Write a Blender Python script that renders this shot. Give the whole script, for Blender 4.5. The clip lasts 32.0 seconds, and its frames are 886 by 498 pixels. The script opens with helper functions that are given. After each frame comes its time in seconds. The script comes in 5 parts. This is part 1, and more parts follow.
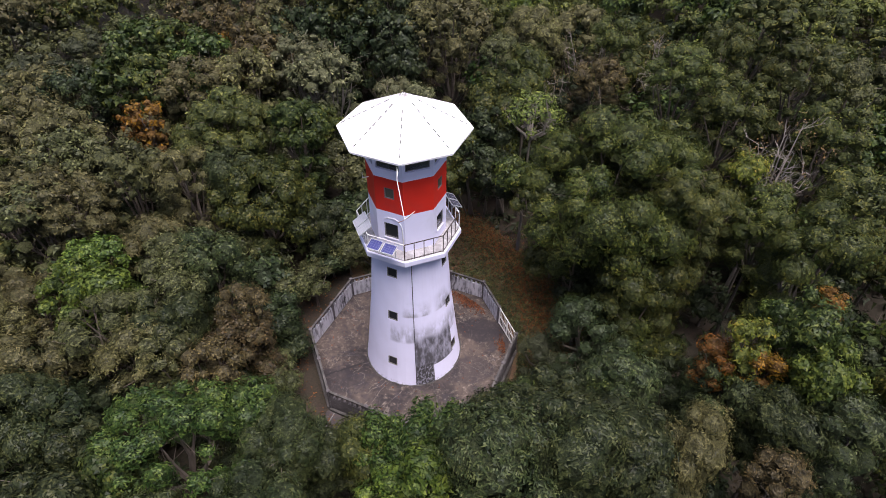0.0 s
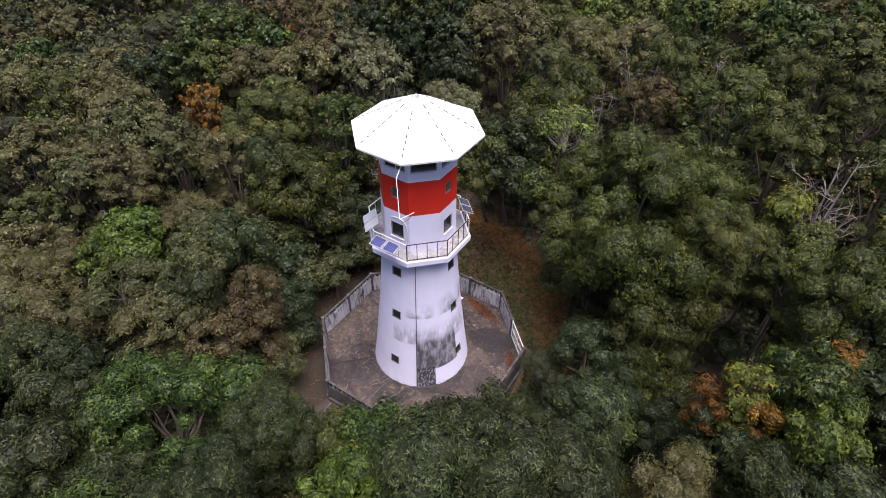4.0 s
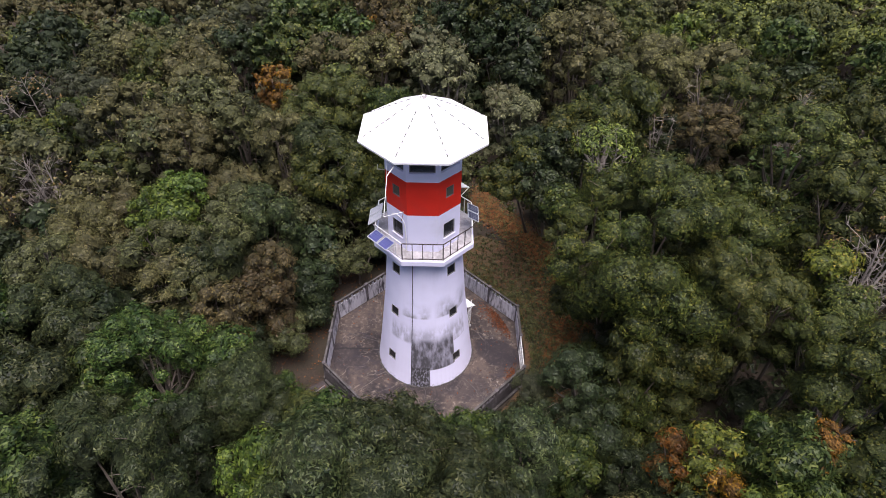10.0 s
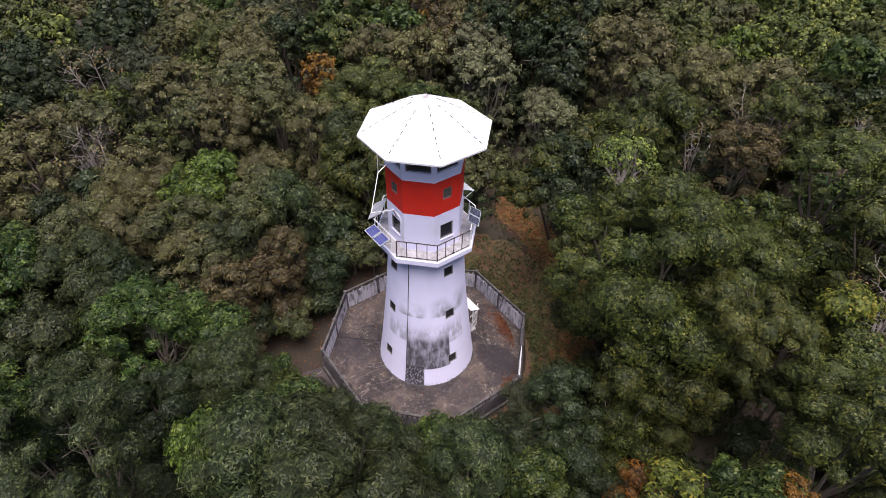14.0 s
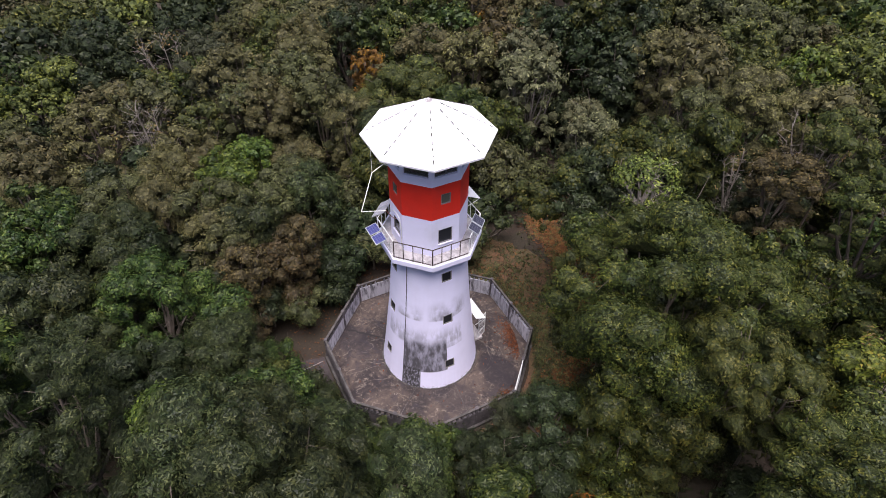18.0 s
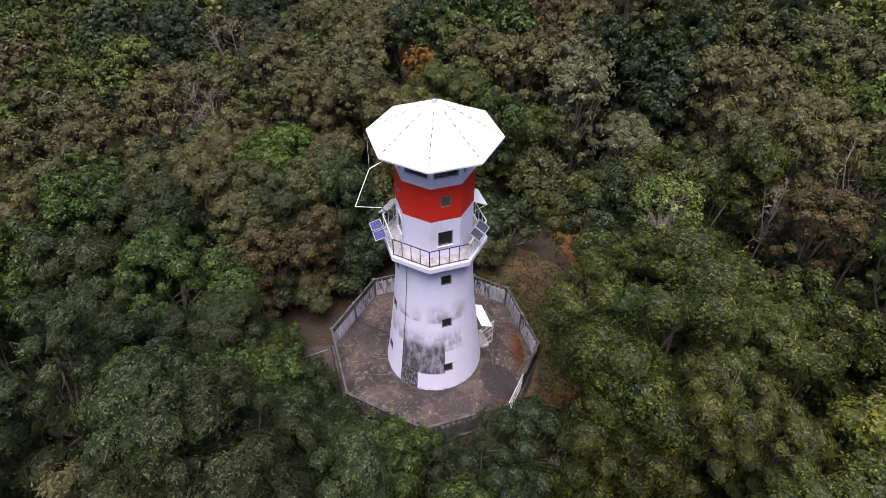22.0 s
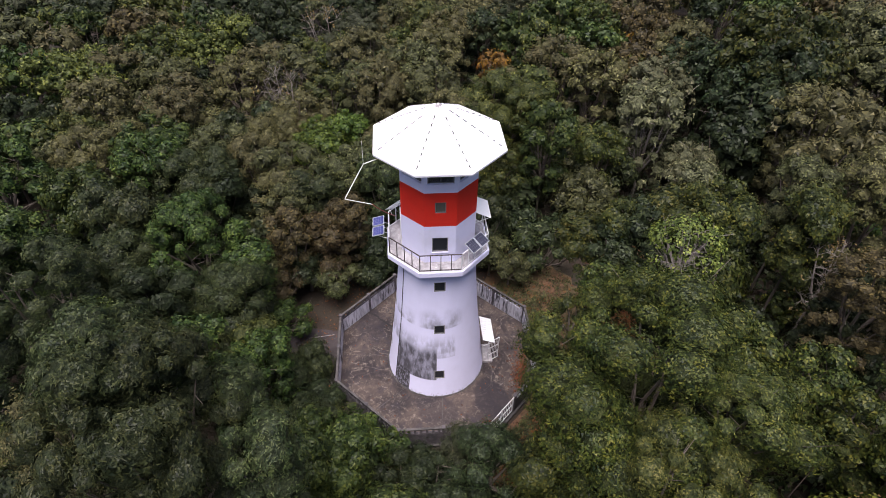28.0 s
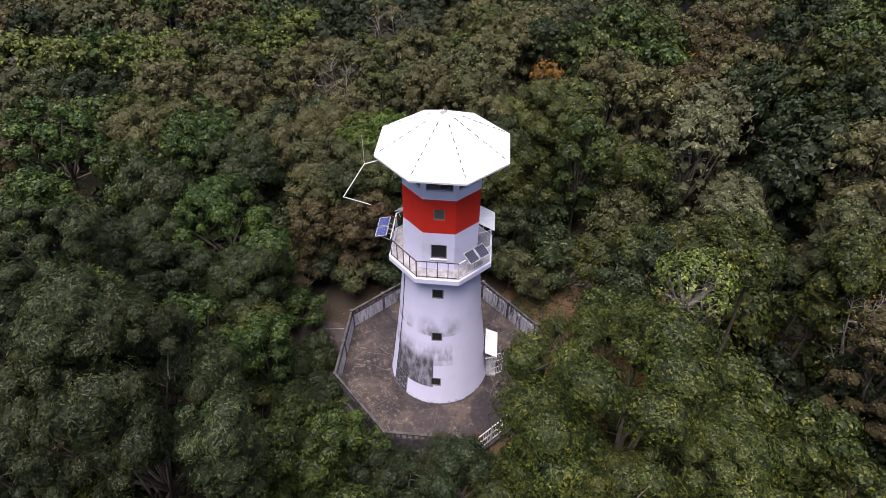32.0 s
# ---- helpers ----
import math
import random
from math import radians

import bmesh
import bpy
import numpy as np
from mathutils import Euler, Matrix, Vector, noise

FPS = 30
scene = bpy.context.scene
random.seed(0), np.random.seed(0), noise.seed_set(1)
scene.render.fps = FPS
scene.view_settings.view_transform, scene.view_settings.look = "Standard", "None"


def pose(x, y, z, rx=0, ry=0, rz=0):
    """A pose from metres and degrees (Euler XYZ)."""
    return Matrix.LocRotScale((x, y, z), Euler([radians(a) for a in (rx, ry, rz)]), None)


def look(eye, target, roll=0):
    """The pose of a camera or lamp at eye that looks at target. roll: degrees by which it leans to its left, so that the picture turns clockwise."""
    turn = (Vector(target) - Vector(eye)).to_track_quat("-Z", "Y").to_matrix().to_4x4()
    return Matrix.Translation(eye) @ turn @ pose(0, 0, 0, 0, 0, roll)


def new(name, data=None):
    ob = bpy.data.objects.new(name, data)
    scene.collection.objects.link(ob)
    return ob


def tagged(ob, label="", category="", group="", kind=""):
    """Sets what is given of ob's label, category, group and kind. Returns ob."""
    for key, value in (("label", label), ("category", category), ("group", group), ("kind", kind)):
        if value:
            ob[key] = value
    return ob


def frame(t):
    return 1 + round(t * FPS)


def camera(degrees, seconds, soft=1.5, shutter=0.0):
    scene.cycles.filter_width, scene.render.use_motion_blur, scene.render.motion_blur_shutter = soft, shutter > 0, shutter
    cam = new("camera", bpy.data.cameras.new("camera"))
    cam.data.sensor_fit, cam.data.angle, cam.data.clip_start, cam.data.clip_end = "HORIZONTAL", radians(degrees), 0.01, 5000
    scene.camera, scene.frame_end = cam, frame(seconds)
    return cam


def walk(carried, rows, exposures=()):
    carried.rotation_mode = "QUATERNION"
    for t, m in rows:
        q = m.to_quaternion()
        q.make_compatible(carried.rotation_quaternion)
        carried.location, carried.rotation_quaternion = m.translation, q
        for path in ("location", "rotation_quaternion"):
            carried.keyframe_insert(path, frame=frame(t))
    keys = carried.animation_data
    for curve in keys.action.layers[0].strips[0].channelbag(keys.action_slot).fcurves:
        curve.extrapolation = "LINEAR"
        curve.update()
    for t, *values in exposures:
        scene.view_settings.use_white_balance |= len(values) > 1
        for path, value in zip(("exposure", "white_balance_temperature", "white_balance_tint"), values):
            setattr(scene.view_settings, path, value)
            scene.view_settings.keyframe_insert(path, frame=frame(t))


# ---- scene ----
cam = camera(73.76, 32.0, soft=0.9)
PATH = (
    (0, 2.233, -23.205, 28.565, 48.613, -0.259, 1.402),
    (0.5, 2.639, -23.163, 28.556, 48.725, -0.215, 2.632),
    (1, 3.043, -23.122, 28.548, 48.728, -0.223, 4.002),
    (1.5, 3.447, -23.077, 28.538, 48.720, -0.273, 5.266),
    (2, 3.848, -23.028, 28.530, 48.768, -0.344, 6.310),
    (2.5, 4.247, -22.972, 28.524, 48.813, -0.417, 7.308),
    (3, 4.642, -22.910, 28.519, 48.856, -0.455, 8.305),
    (3.5, 5.033, -22.840, 28.516, 48.909, -0.486, 9.563),
    (5.5, 6.550, -22.418, 28.502, 48.855, -0.535, 13.898),
    (6, 6.925, -22.291, 28.496, 48.784, -0.581, 14.886),
    (6.5, 7.302, -22.159, 28.489, 48.863, -0.615, 15.733),
    (7, 7.677, -22.022, 28.484, 48.935, -0.626, 16.572),
    (7.5, 8.048, -21.882, 28.485, 48.952, -0.658, 17.783),
    (8, 8.415, -21.738, 28.493, 48.930, -0.665, 19.029),
    (8.5, 8.780, -21.587, 28.511, 48.894, -0.692, 20.162),
    (9, 9.142, -21.428, 28.536, 48.836, -0.723, 21.183),
    (9.5, 9.500, -21.257, 28.568, 48.780, -0.765, 22.243),
    (10, 9.856, -21.074, 28.602, 48.719, -0.756, 23.376),
    (10.5, 10.211, -20.881, 28.635, 48.647, -0.761, 24.459),
    (11, 10.563, -20.678, 28.665, 48.585, -0.737, 25.361),
    (11.5, 10.912, -20.465, 28.687, 48.503, -0.722, 26.211),
    (12, 11.255, -20.242, 28.702, 48.405, -0.765, 27.202),
    (12.5, 11.592, -20.013, 28.711, 48.338, -0.784, 28.218),
    (13, 11.924, -19.779, 28.718, 48.272, -0.792, 29.343),
    (13.5, 12.251, -19.545, 28.725, 48.191, -0.815, 30.492),
    (14, 12.575, -19.306, 28.734, 48.180, -0.825, 31.604),
    (14.5, 12.897, -19.062, 28.744, 48.165, -0.795, 32.756),
    (16.5, 14.197, -17.955, 28.828, 48.003, -0.739, 37.384),
    (17, 14.513, -17.656, 28.850, 47.980, -0.734, 38.353),
    (17.5, 14.824, -17.356, 28.871, 47.958, -0.702, 39.357),
    (18, 15.131, -17.054, 28.891, 47.973, -0.682, 40.407),
    (18.5, 15.428, -16.752, 28.909, 47.936, -0.640, 41.623),
    (19, 15.718, -16.446, 28.920, 47.951, -0.615, 42.769),
    (19.5, 16.000, -16.137, 28.924, 47.968, -0.587, 43.888),
    (20, 16.274, -15.823, 28.920, 47.959, -0.589, 45.134),
    (20.5, 16.543, -15.505, 28.910, 47.971, -0.572, 46.267),
    (21, 16.805, -15.181, 28.897, 47.949, -0.589, 47.441),
    (21.5, 17.063, -14.852, 28.882, 47.897, -0.594, 48.446),
    (22, 17.316, -14.516, 28.866, 47.905, -0.627, 49.450),
    (22.5, 17.564, -14.173, 28.849, 47.984, -0.650, 50.605),
    (23, 17.808, -13.822, 28.833, 48.028, -0.661, 51.719),
    (23.5, 18.049, -13.462, 28.818, 48.030, -0.715, 52.870),
    (24, 18.286, -13.096, 28.807, 48.077, -0.712, 53.792),
    (24.5, 18.515, -12.727, 28.797, 48.071, -0.740, 55.035),
    (25, 18.737, -12.356, 28.790, 48.085, -0.739, 56.192),
    (25.5, 18.951, -11.981, 28.785, 48.118, -0.746, 57.574),
    (27.5, 19.629, -10.428, 28.828, 47.896, -0.779, 61.998),
    (28, 19.774, -10.036, 28.837, 47.895, -0.831, 63.077),
    (28.5, 19.914, -9.643, 28.844, 47.815, -0.862, 64.381),
    (29, 20.048, -9.247, 28.850, 47.804, -0.870, 65.604),
    (29.5, 20.175, -8.846, 28.855, 47.840, -0.895, 66.767),
    (30, 20.296, -8.443, 28.859, 47.846, -0.899, 67.796),
    (30.5, 20.412, -8.039, 28.862, 47.904, -0.909, 68.981),
    (31, 20.524, -7.636, 28.864, 47.932, -0.923, 70.196),
    (31.5, 20.635, -7.234, 28.865, 47.965, -0.928, 71.326),
    (32, 20.744, -6.832, 28.867, 48.071, -0.859, 72.364),
)
walk(cam, [(r[0], pose(*r[1:])) for r in PATH], exposures=[(0, 1.36, 6250, 19), (32, 1.26, 6250, 19)])


# ---- world, sun and exposure ----
world = bpy.data.worlds.new("sky")
scene.world = world
world.use_nodes = True
wn = world.node_tree.nodes
wl = world.node_tree.links
sky = wn.new("ShaderNodeTexSky")
sky.sky_type = "NISHITA"
sky.sun_disc = False
sky.sun_elevation = radians(76)
sky.sun_rotation = radians(140)
sky.air_density, sky.dust_density = 1.0, 3.0
wn["Background"].inputs["Strength"].default_value = 0.047
wl.new(sky.outputs[0], wn["Background"].inputs["Color"])
SUN_AZ = radians(140)
sun_data = bpy.data.lights.new("sun", "SUN")
sun_data.energy = 2.9
sun_data.angle = radians(50)
sun_data.color = (1.0, 0.95, 0.88)
sun = new("sun", sun_data)
sun.matrix_world = look((math.sin(SUN_AZ) * 40, math.cos(SUN_AZ) * 40, 165), (0, 0, 0))

# ---- materials ----


class Nodes:
    """A short way to write shader node trees."""

    def __init__(self, name, rough=0.6, metal=0.0):
        self.mat = bpy.data.materials.new(name)
        self.mat.use_nodes = True
        self.t = self.mat.node_tree
        self.b = self.t.nodes["Principled BSDF"]
        self.b.inputs["Roughness"].default_value = rough
        self.b.inputs["Metallic"].default_value = metal
        self.co = self.t.nodes.new("ShaderNodeTexCoord").outputs["Object"]

    def put(self, socket, value):
        if isinstance(value, bpy.types.NodeSocket):
            self.t.links.new(value, socket)
        else:
            socket.default_value = value

    def m(self, op, a, b=0.0, c=0.0, clamp=False):
        n = self.t.nodes.new("ShaderNodeMath")
        n.operation, n.use_clamp = op, clamp
        for s, v in zip(n.inputs, (a, b, c)):
            self.put(s, v)
        return n.outputs[0]

    def step(self, v, lo, hi, a=0.0, b=1.0):
        n = self.t.nodes.new("ShaderNodeMapRange")
        n.interpolation_type = "SMOOTHSTEP"
        for i, x in enumerate((v, lo, hi, a, b)):
            self.put(n.inputs[i], x)
        return n.outputs[0]

    def noise(self, scale, detail=4, stretch=(1, 1, 1), rough=0.55, distort=0.0):
        mp = self.t.nodes.new("ShaderNodeMapping")
        mp.inputs["Scale"].default_value = stretch
        self.t.links.new(self.co, mp.inputs[0])
        n = self.t.nodes.new("ShaderNodeTexNoise")
        n.inputs["Scale"].default_value, n.inputs["Detail"].default_value = scale, detail
        n.inputs["Roughness"].default_value, n.inputs["Distortion"].default_value = rough, distort
        self.t.links.new(mp.outputs[0], n.inputs["Vector"])
        return n.outputs[0]

    def xyz(self):
        n = self.t.nodes.new("ShaderNodeSeparateXYZ")
        self.t.links.new(self.co, n.inputs[0])
        return n.outputs

    def mix(self, f, a, b):
        n = self.t.nodes.new("ShaderNodeMix")
        n.data_type = "RGBA"
        self.put(n.inputs[0], f)
        for s, v in ((n.inputs[6], a), (n.inputs[7], b)):
            self.put(s, v if isinstance(v, bpy.types.NodeSocket) else (*v, 1))
        return n.outputs[2]

    def ramp(self, f, *stops):
        n = self.t.nodes.new("ShaderNodeValToRGB")
        e = n.color_ramp.elements
        while len(e) < len(stops):
            e.new(0.5)
        for el, (p, col) in zip(e, stops):
            el.position, el.color = p, (*col, 1)
        self.put(n.inputs[0], f)
        return n.outputs[0]

    def color(self, v):
        self.put(self.b.inputs["Base Color"], v if isinstance(v, bpy.types.NodeSocket) else (*v, 1))
        return self

    def bump(self, h, strength=0.3, dist=0.02):
        n = self.t.nodes.new("ShaderNodeBump")
        n.inputs["Strength"].default_value, n.inputs["Distance"].default_value = strength, dist
        self.put(n.inputs["Height"], h)
        self.t.links.new(n.outputs[0], self.b.inputs["Normal"])
        return self


def plain(name, col, rough=0.6, metal=0.0, vary=0.25, scale=6.0, grime=(0.12, 0.1, 0.09), dirt=0.3):
    """A painted or metal surface with a little grain, and grime in patches."""
    n = Nodes(name, rough, metal)
    g = n.noise(scale, 6)
    d = n.step(n.noise(scale * 0.35, 5), 0.52, 0.75, 0.0, dirt)
    base = n.mix(g, [c * (1 - vary) for c in col], [min(1, c * (1 + vary * 0.6)) for c in col])
    n.color(n.mix(d, base, grime)).bump(n.noise(scale * 6, 3), 0.15, 0.01)
    return n.mat


def shaft_paint():
    """White lime paint with streaked black lichen where an unpainted strip was left, and drip stains under two ledges."""
    n = Nodes("weathered_white_paint", 0.75)
    x, y, z = n.xyz()
    az = n.m("MULTIPLY", n.m("ARCTAN2", x, n.m("MULTIPLY", y, -1.0)), 57.2958)
    wob = n.m("MULTIPLY_ADD", n.noise(1.3, 4), 2.0, -1.0)
    streak = n.noise(1.6, 6, (2.0, 2.0, 0.6), 0.65)
    blot = n.noise(1.1, 5, (1, 1, 0.8))
    speck = n.noise(11, 5, (1, 1, 0.45), 0.7)

    def box(lo_a, hi_a, lo_z, hi_z, soft_a, soft_lo, soft_hi):
        a = n.m("MULTIPLY", n.step(az, lo_a - soft_a, lo_a + soft_a), n.step(az, hi_a + soft_a, hi_a - soft_a))
        zz = n.m("MULTIPLY_ADD", wob, 0.18, z)
        v = n.m("MULTIPLY", n.step(z, lo_z - soft_lo, lo_z + soft_lo), n.step(zz, hi_z + soft_hi, hi_z - soft_hi))
        return n.m("MULTIPLY", a, v)

    low = box(7.0, 30.0, -1.0, 1.7, 0.3, 0.05, 0.3)
    band = box(7.0, 64.0, 1.32, 3.7, 0.3, 0.04, 0.5)
    haze = box(-26.0, 88.0, 3.3, 4.3, 2.0, 0.12, 0.5)
    drip = box(-6.0, 30.0, 5.15, 5.75, 5.0, 0.06, 0.6)
    drip2 = box(44.0, 96.0, 5.15, 6.0, 8.0, 0.06, 0.8)
    above = box(29.0, 88.0, 3.0, 3.6, 1.0, 0.04, 0.7)
    s = n.step(streak, 0.3, 0.62)
    t1 = n.m("MULTIPLY", low, n.step(speck, 0.38, 0.52, 0.65, 1.0))
    t2 = n.m("MULTIPLY", band, n.m("MULTIPLY_ADD", s, 0.4, 0.56))
    t3 = n.m("MULTIPLY", haze, n.m("MULTIPLY", s, 0.5))
    t4 = n.m("MULTIPLY", n.m("MAXIMUM", drip, drip2), n.m("MULTIPLY", n.m("MULTIPLY", n.step(blot, 0.3, 0.6), n.step(streak, 0.3, 0.6, 0.4, 1.0)), 0.74))
    t5 = n.m("MULTIPLY", above, n.m("MULTIPLY", s, 0.4))
    dark = n.m("MAXIMUM", n.m("MAXIMUM", n.m("MAXIMUM", t1, t2), n.m("MAXIMUM", t3, t4)), t5)
    foot = n.m("MULTIPLY", n.step(z, 0.35, 0.02), n.step(speck, 0.5, 0.62, 0.0, 0.6))
    clean = n.mix(n.step(blot, 0.35, 0.75, 0.0, 0.45), (0.775, 0.757, 0.975), (0.68, 0.66, 0.85))
    col = n.mix(n.m("MAXIMUM", dark, foot), clean, (0.045, 0.042, 0.046))
    n.color(col).bump(n.noise(16, 5), 0.25, 0.01)
    return n.mat


def concrete(name, dark, light, pale, crack=True, scale=0.8):
    n = Nodes(name, 0.85)
    a = n.noise(scale, 7, rough=0.62, distort=0.6)
    b = n.noise(scale * 4.5, 6, rough=0.65)
    base = n.mix(n.step(a, 0.3, 0.7), dark, light)
    base = n.mix(n.m("MULTIPLY", n.step(b, 0.56, 0.68), n.step(a, 0.45, 0.6, 0.1, 0.75)), base, pale)
    if crack:
        e = n.step(n.m("ABSOLUTE", n.m("SUBTRACT", n.noise(0.35, 3, distort=0.4), 0.5)), 0.006, 0.002)
        base = n.mix(n.m("MULTIPLY", e, 0.7), base, (0.03, 0.026, 0.025))
        spot = n.m("MULTIPLY", n.step(n.noise(5.5, 6, rough=0.7, distort=1.2), 0.56, 0.66), n.step(n.noise(0.55, 3), 0.45, 0.62))
        base = n.mix(n.m("MULTIPLY", spot, 0.7), base, pale)
    n.color(base).bump(b, 0.35, 0.02)
    return n.mat


def terrace_paint():
    """Worn screed: brown and purple-grey stains, tan edges of broken layers, pale scuffs and dark cracks."""
    n = Nodes("stained_terrace_screed", 0.85)
    a = n.noise(0.5, 7, rough=0.62, distort=0.8)
    b = n.noise(4.0, 6, rough=0.68)
    c = n.noise(1.1, 5, rough=0.6, distort=1.5)
    base = n.mix(n.step(a, 0.36, 0.62), (0.019, 0.0135, 0.015), (0.076, 0.055, 0.046))
    base = n.mix(n.step(c, 0.52, 0.66, 0.0, 0.6), base, (0.03, 0.024, 0.031))
    base = n.mix(n.m("MULTIPLY", n.step(b, 0.5, 0.68), n.step(c, 0.62, 0.4, 0.1, 0.75)), base, (0.175, 0.137, 0.112))

    def line(scale, wide, shift, wob):
        f = n.noise(scale, 4, rough=0.6, distort=wob)
        return n.step(n.m("ABSOLUTE", n.m("SUBTRACT", f, shift)), wide, wide * 0.3)

    tan = n.m("MULTIPLY", n.m("MAXIMUM", line(0.22, 0.006, 0.5, 0.7), line(0.35, 0.004, 0.57, 0.4)), n.step(b, 0.36, 0.55, 0.15, 1.0))
    base = n.mix(n.m("MULTIPLY", tan, 0.35), base, (0.26, 0.215, 0.18))
    base = n.mix(n.m("MULTIPLY", line(0.4, 0.006, 0.46, 0.4), 0.8), base, (0.025, 0.02, 0.02))
    scuff = n.m("MULTIPLY", n.step(n.noise(6.0, 6, rough=0.75, distort=1.4), 0.57, 0.66), n.step(n.noise(0.6, 3), 0.48, 0.62))
    base = n.mix(n.m("MULTIPLY", scuff, 0.6), base, (0.4, 0.35, 0.31))
    x, y, _ = n.xyz()

    def off(v, at):
        return n.m("SUBTRACT", v, at)

    # damp dark patches in the screed, and one long open crack
    wob = n.m("MULTIPLY_ADD", a, 1.6, -0.8)
    for px, py, rx, ry, much in ((4.2, 1.5, 1.5, 1.0, 0.75), (3.4, -1.6, 1.6, 1.1, 0.5), (-4.3, -2.6, 1.2, 0.9, 0.5)):
        d = n.m("ADD", n.m("ADD", n.m("POWER", n.m("ABSOLUTE", n.m("DIVIDE", off(x, px), rx)), 2.0), n.m("POWER", n.m("ABSOLUTE", n.m("DIVIDE", off(y, py), ry)), 2.0)), wob)
        base = n.mix(n.step(d, 1.1, 0.75, 0.0, much), base, (0.02, 0.015, 0.019))
    along = n.m("ADD", n.m("MULTIPLY", off(x, -5.07), 0.907), n.m("MULTIPLY", off(y, -2.23), 0.42))
    across = n.m("ABSOLUTE", n.m("ADD", n.m("ADD", n.m("MULTIPLY", off(x, -5.07), -0.42), n.m("MULTIPLY", off(y, -2.23), 0.907)), n.m("MULTIPLY_ADD", c, 0.5, -0.25)))
    crack = n.m("MULTIPLY", n.step(across, 0.09, 0.03), n.m("MULTIPLY", n.step(along, -0.1, 0.3), n.step(along, 2.5, 2.1)))
    base = n.mix(n.m("MULTIPLY", crack, 0.85), base, (0.012, 0.01, 0.011))
    n.color(base).bump(b, 0.4, 0.03)
    return n.mat


def wall_wash():
    """Old whitewash on precast panels, run with black streaks."""
    n = Nodes("streaked_whitewash", 0.85)
    s = n.noise(3.0, 6, (2.2, 2.2, 0.35), 0.65)
    b = n.noise(0.5, 5)
    f = n.m("MULTIPLY", n.step(s, 0.42, 0.62), n.step(b, 0.34, 0.62, 0.3, 1.0))
    col = n.mix(f, (0.56, 0.545, 0.6), (0.04, 0.036, 0.042))
    n.color(col).bump(n.noise(18, 5), 0.3, 0.01)
    return n.mat


def foliage(name, dark, mid, light, gloss=0.5):
    n = Nodes(name, gloss)
    n.b.inputs["Specular IOR Level"].default_value = 0.2
    g = n.t.nodes.new("ShaderNodeNewGeometry").outputs["Random Per Island"]
    o = n.t.nodes.new("ShaderNodeObjectInfo").outputs["Random"]
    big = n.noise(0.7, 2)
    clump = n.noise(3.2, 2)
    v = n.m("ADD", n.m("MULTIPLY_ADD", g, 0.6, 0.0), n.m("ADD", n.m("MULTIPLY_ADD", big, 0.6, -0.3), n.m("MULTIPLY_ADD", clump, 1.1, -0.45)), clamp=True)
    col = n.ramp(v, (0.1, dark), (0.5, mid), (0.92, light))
    hsv = n.t.nodes.new("ShaderNodeHueSaturation")
    n.put(hsv.inputs["Hue"], n.m("MULTIPLY_ADD", o, 0.035, 0.48))
    n.put(hsv.inputs["Value"], n.m("MULTIPLY_ADD", o, 0.5, 0.75))
    hsv.inputs["Saturation"].default_value = 1.12
    n.put(hsv.inputs["Color"], col)
    n.color(hsv.outputs[0])
    tr = n.t.nodes.new("ShaderNodeBsdfTranslucent")
    n.put(tr.inputs["Color"], hsv.outputs[0])
    mx = n.t.nodes.new("ShaderNodeMixShader")
    mx.inputs[0].default_value = 0.14
    out = n.t.nodes["Material Output"]
    n.t.links.new(n.b.outputs[0], mx.inputs[1])
    n.t.links.new(tr.outputs[0], mx.inputs[2])
    n.t.links.new(mx.outputs[0], out.inputs[0])
    return n.mat


def bark(name, dark, light):
    n = Nodes(name, 0.9)
    n.color(n.mix(n.noise(5, 6, (1, 1, 0.3)), dark, light)).bump(n.noise(14, 5, (1, 1, 0.3)), 0.5, 0.03)
    return n.mat


def litter(name, one, two, grass, share):
    n = Nodes(name, 0.95)
    a = n.noise(0.33, 6, rough=0.6)
    b = n.noise(9.0, 6, rough=0.75)
    base = n.mix(n.step(b, 0.35, 0.65), one, two)
    base = n.mix(n.step(a, 0.36, 0.64, 0.0, share), base, grass)
    n.color(base).bump(b, 0.6, 0.05)
    return n.mat


def solar_cells(name, one, two, line):
    n = Nodes(name, 0.18)
    br = n.t.nodes.new("ShaderNodeTexBrick")
    br.offset = 0.0
    br.inputs["Scale"].default_value = 1.0
    br.inputs["Color1"].default_value = (*one, 1)
    br.inputs["Color2"].default_value = (*two, 1)
    br.inputs["Mortar"].default_value = (*line, 1)
    br.inputs["Mortar Size"].default_value = 0.006
    br.inputs["Brick Width"].default_value = 0.12
    br.inputs["Row Height"].default_value = 0.12
    n.t.links.new(n.co, br.inputs["Vector"])
    n.color(br.outputs[0])
    return n.mat


def roof_paint():
    n = Nodes("white_roof_paint", 0.45)
    g = n.step(n.noise(0.9, 5), 0.6, 0.8, 0.0, 0.22)
    n.color(n.mix(g, (0.84, 0.82, 0.87), (0.62, 0.59, 0.63))).bump(n.noise(9, 3), 0.1, 0.01)
    return n.mat


def hip_paint():
    n = Nodes("chipped_hip_paint", 0.6)
    d = n.step(n.noise(5.0, 3, (1, 1, 0.3)), 0.44, 0.52)
    n.color(n.mix(d, (0.74, 0.72, 0.76), (0.26, 0.235, 0.25)))
    return n.mat


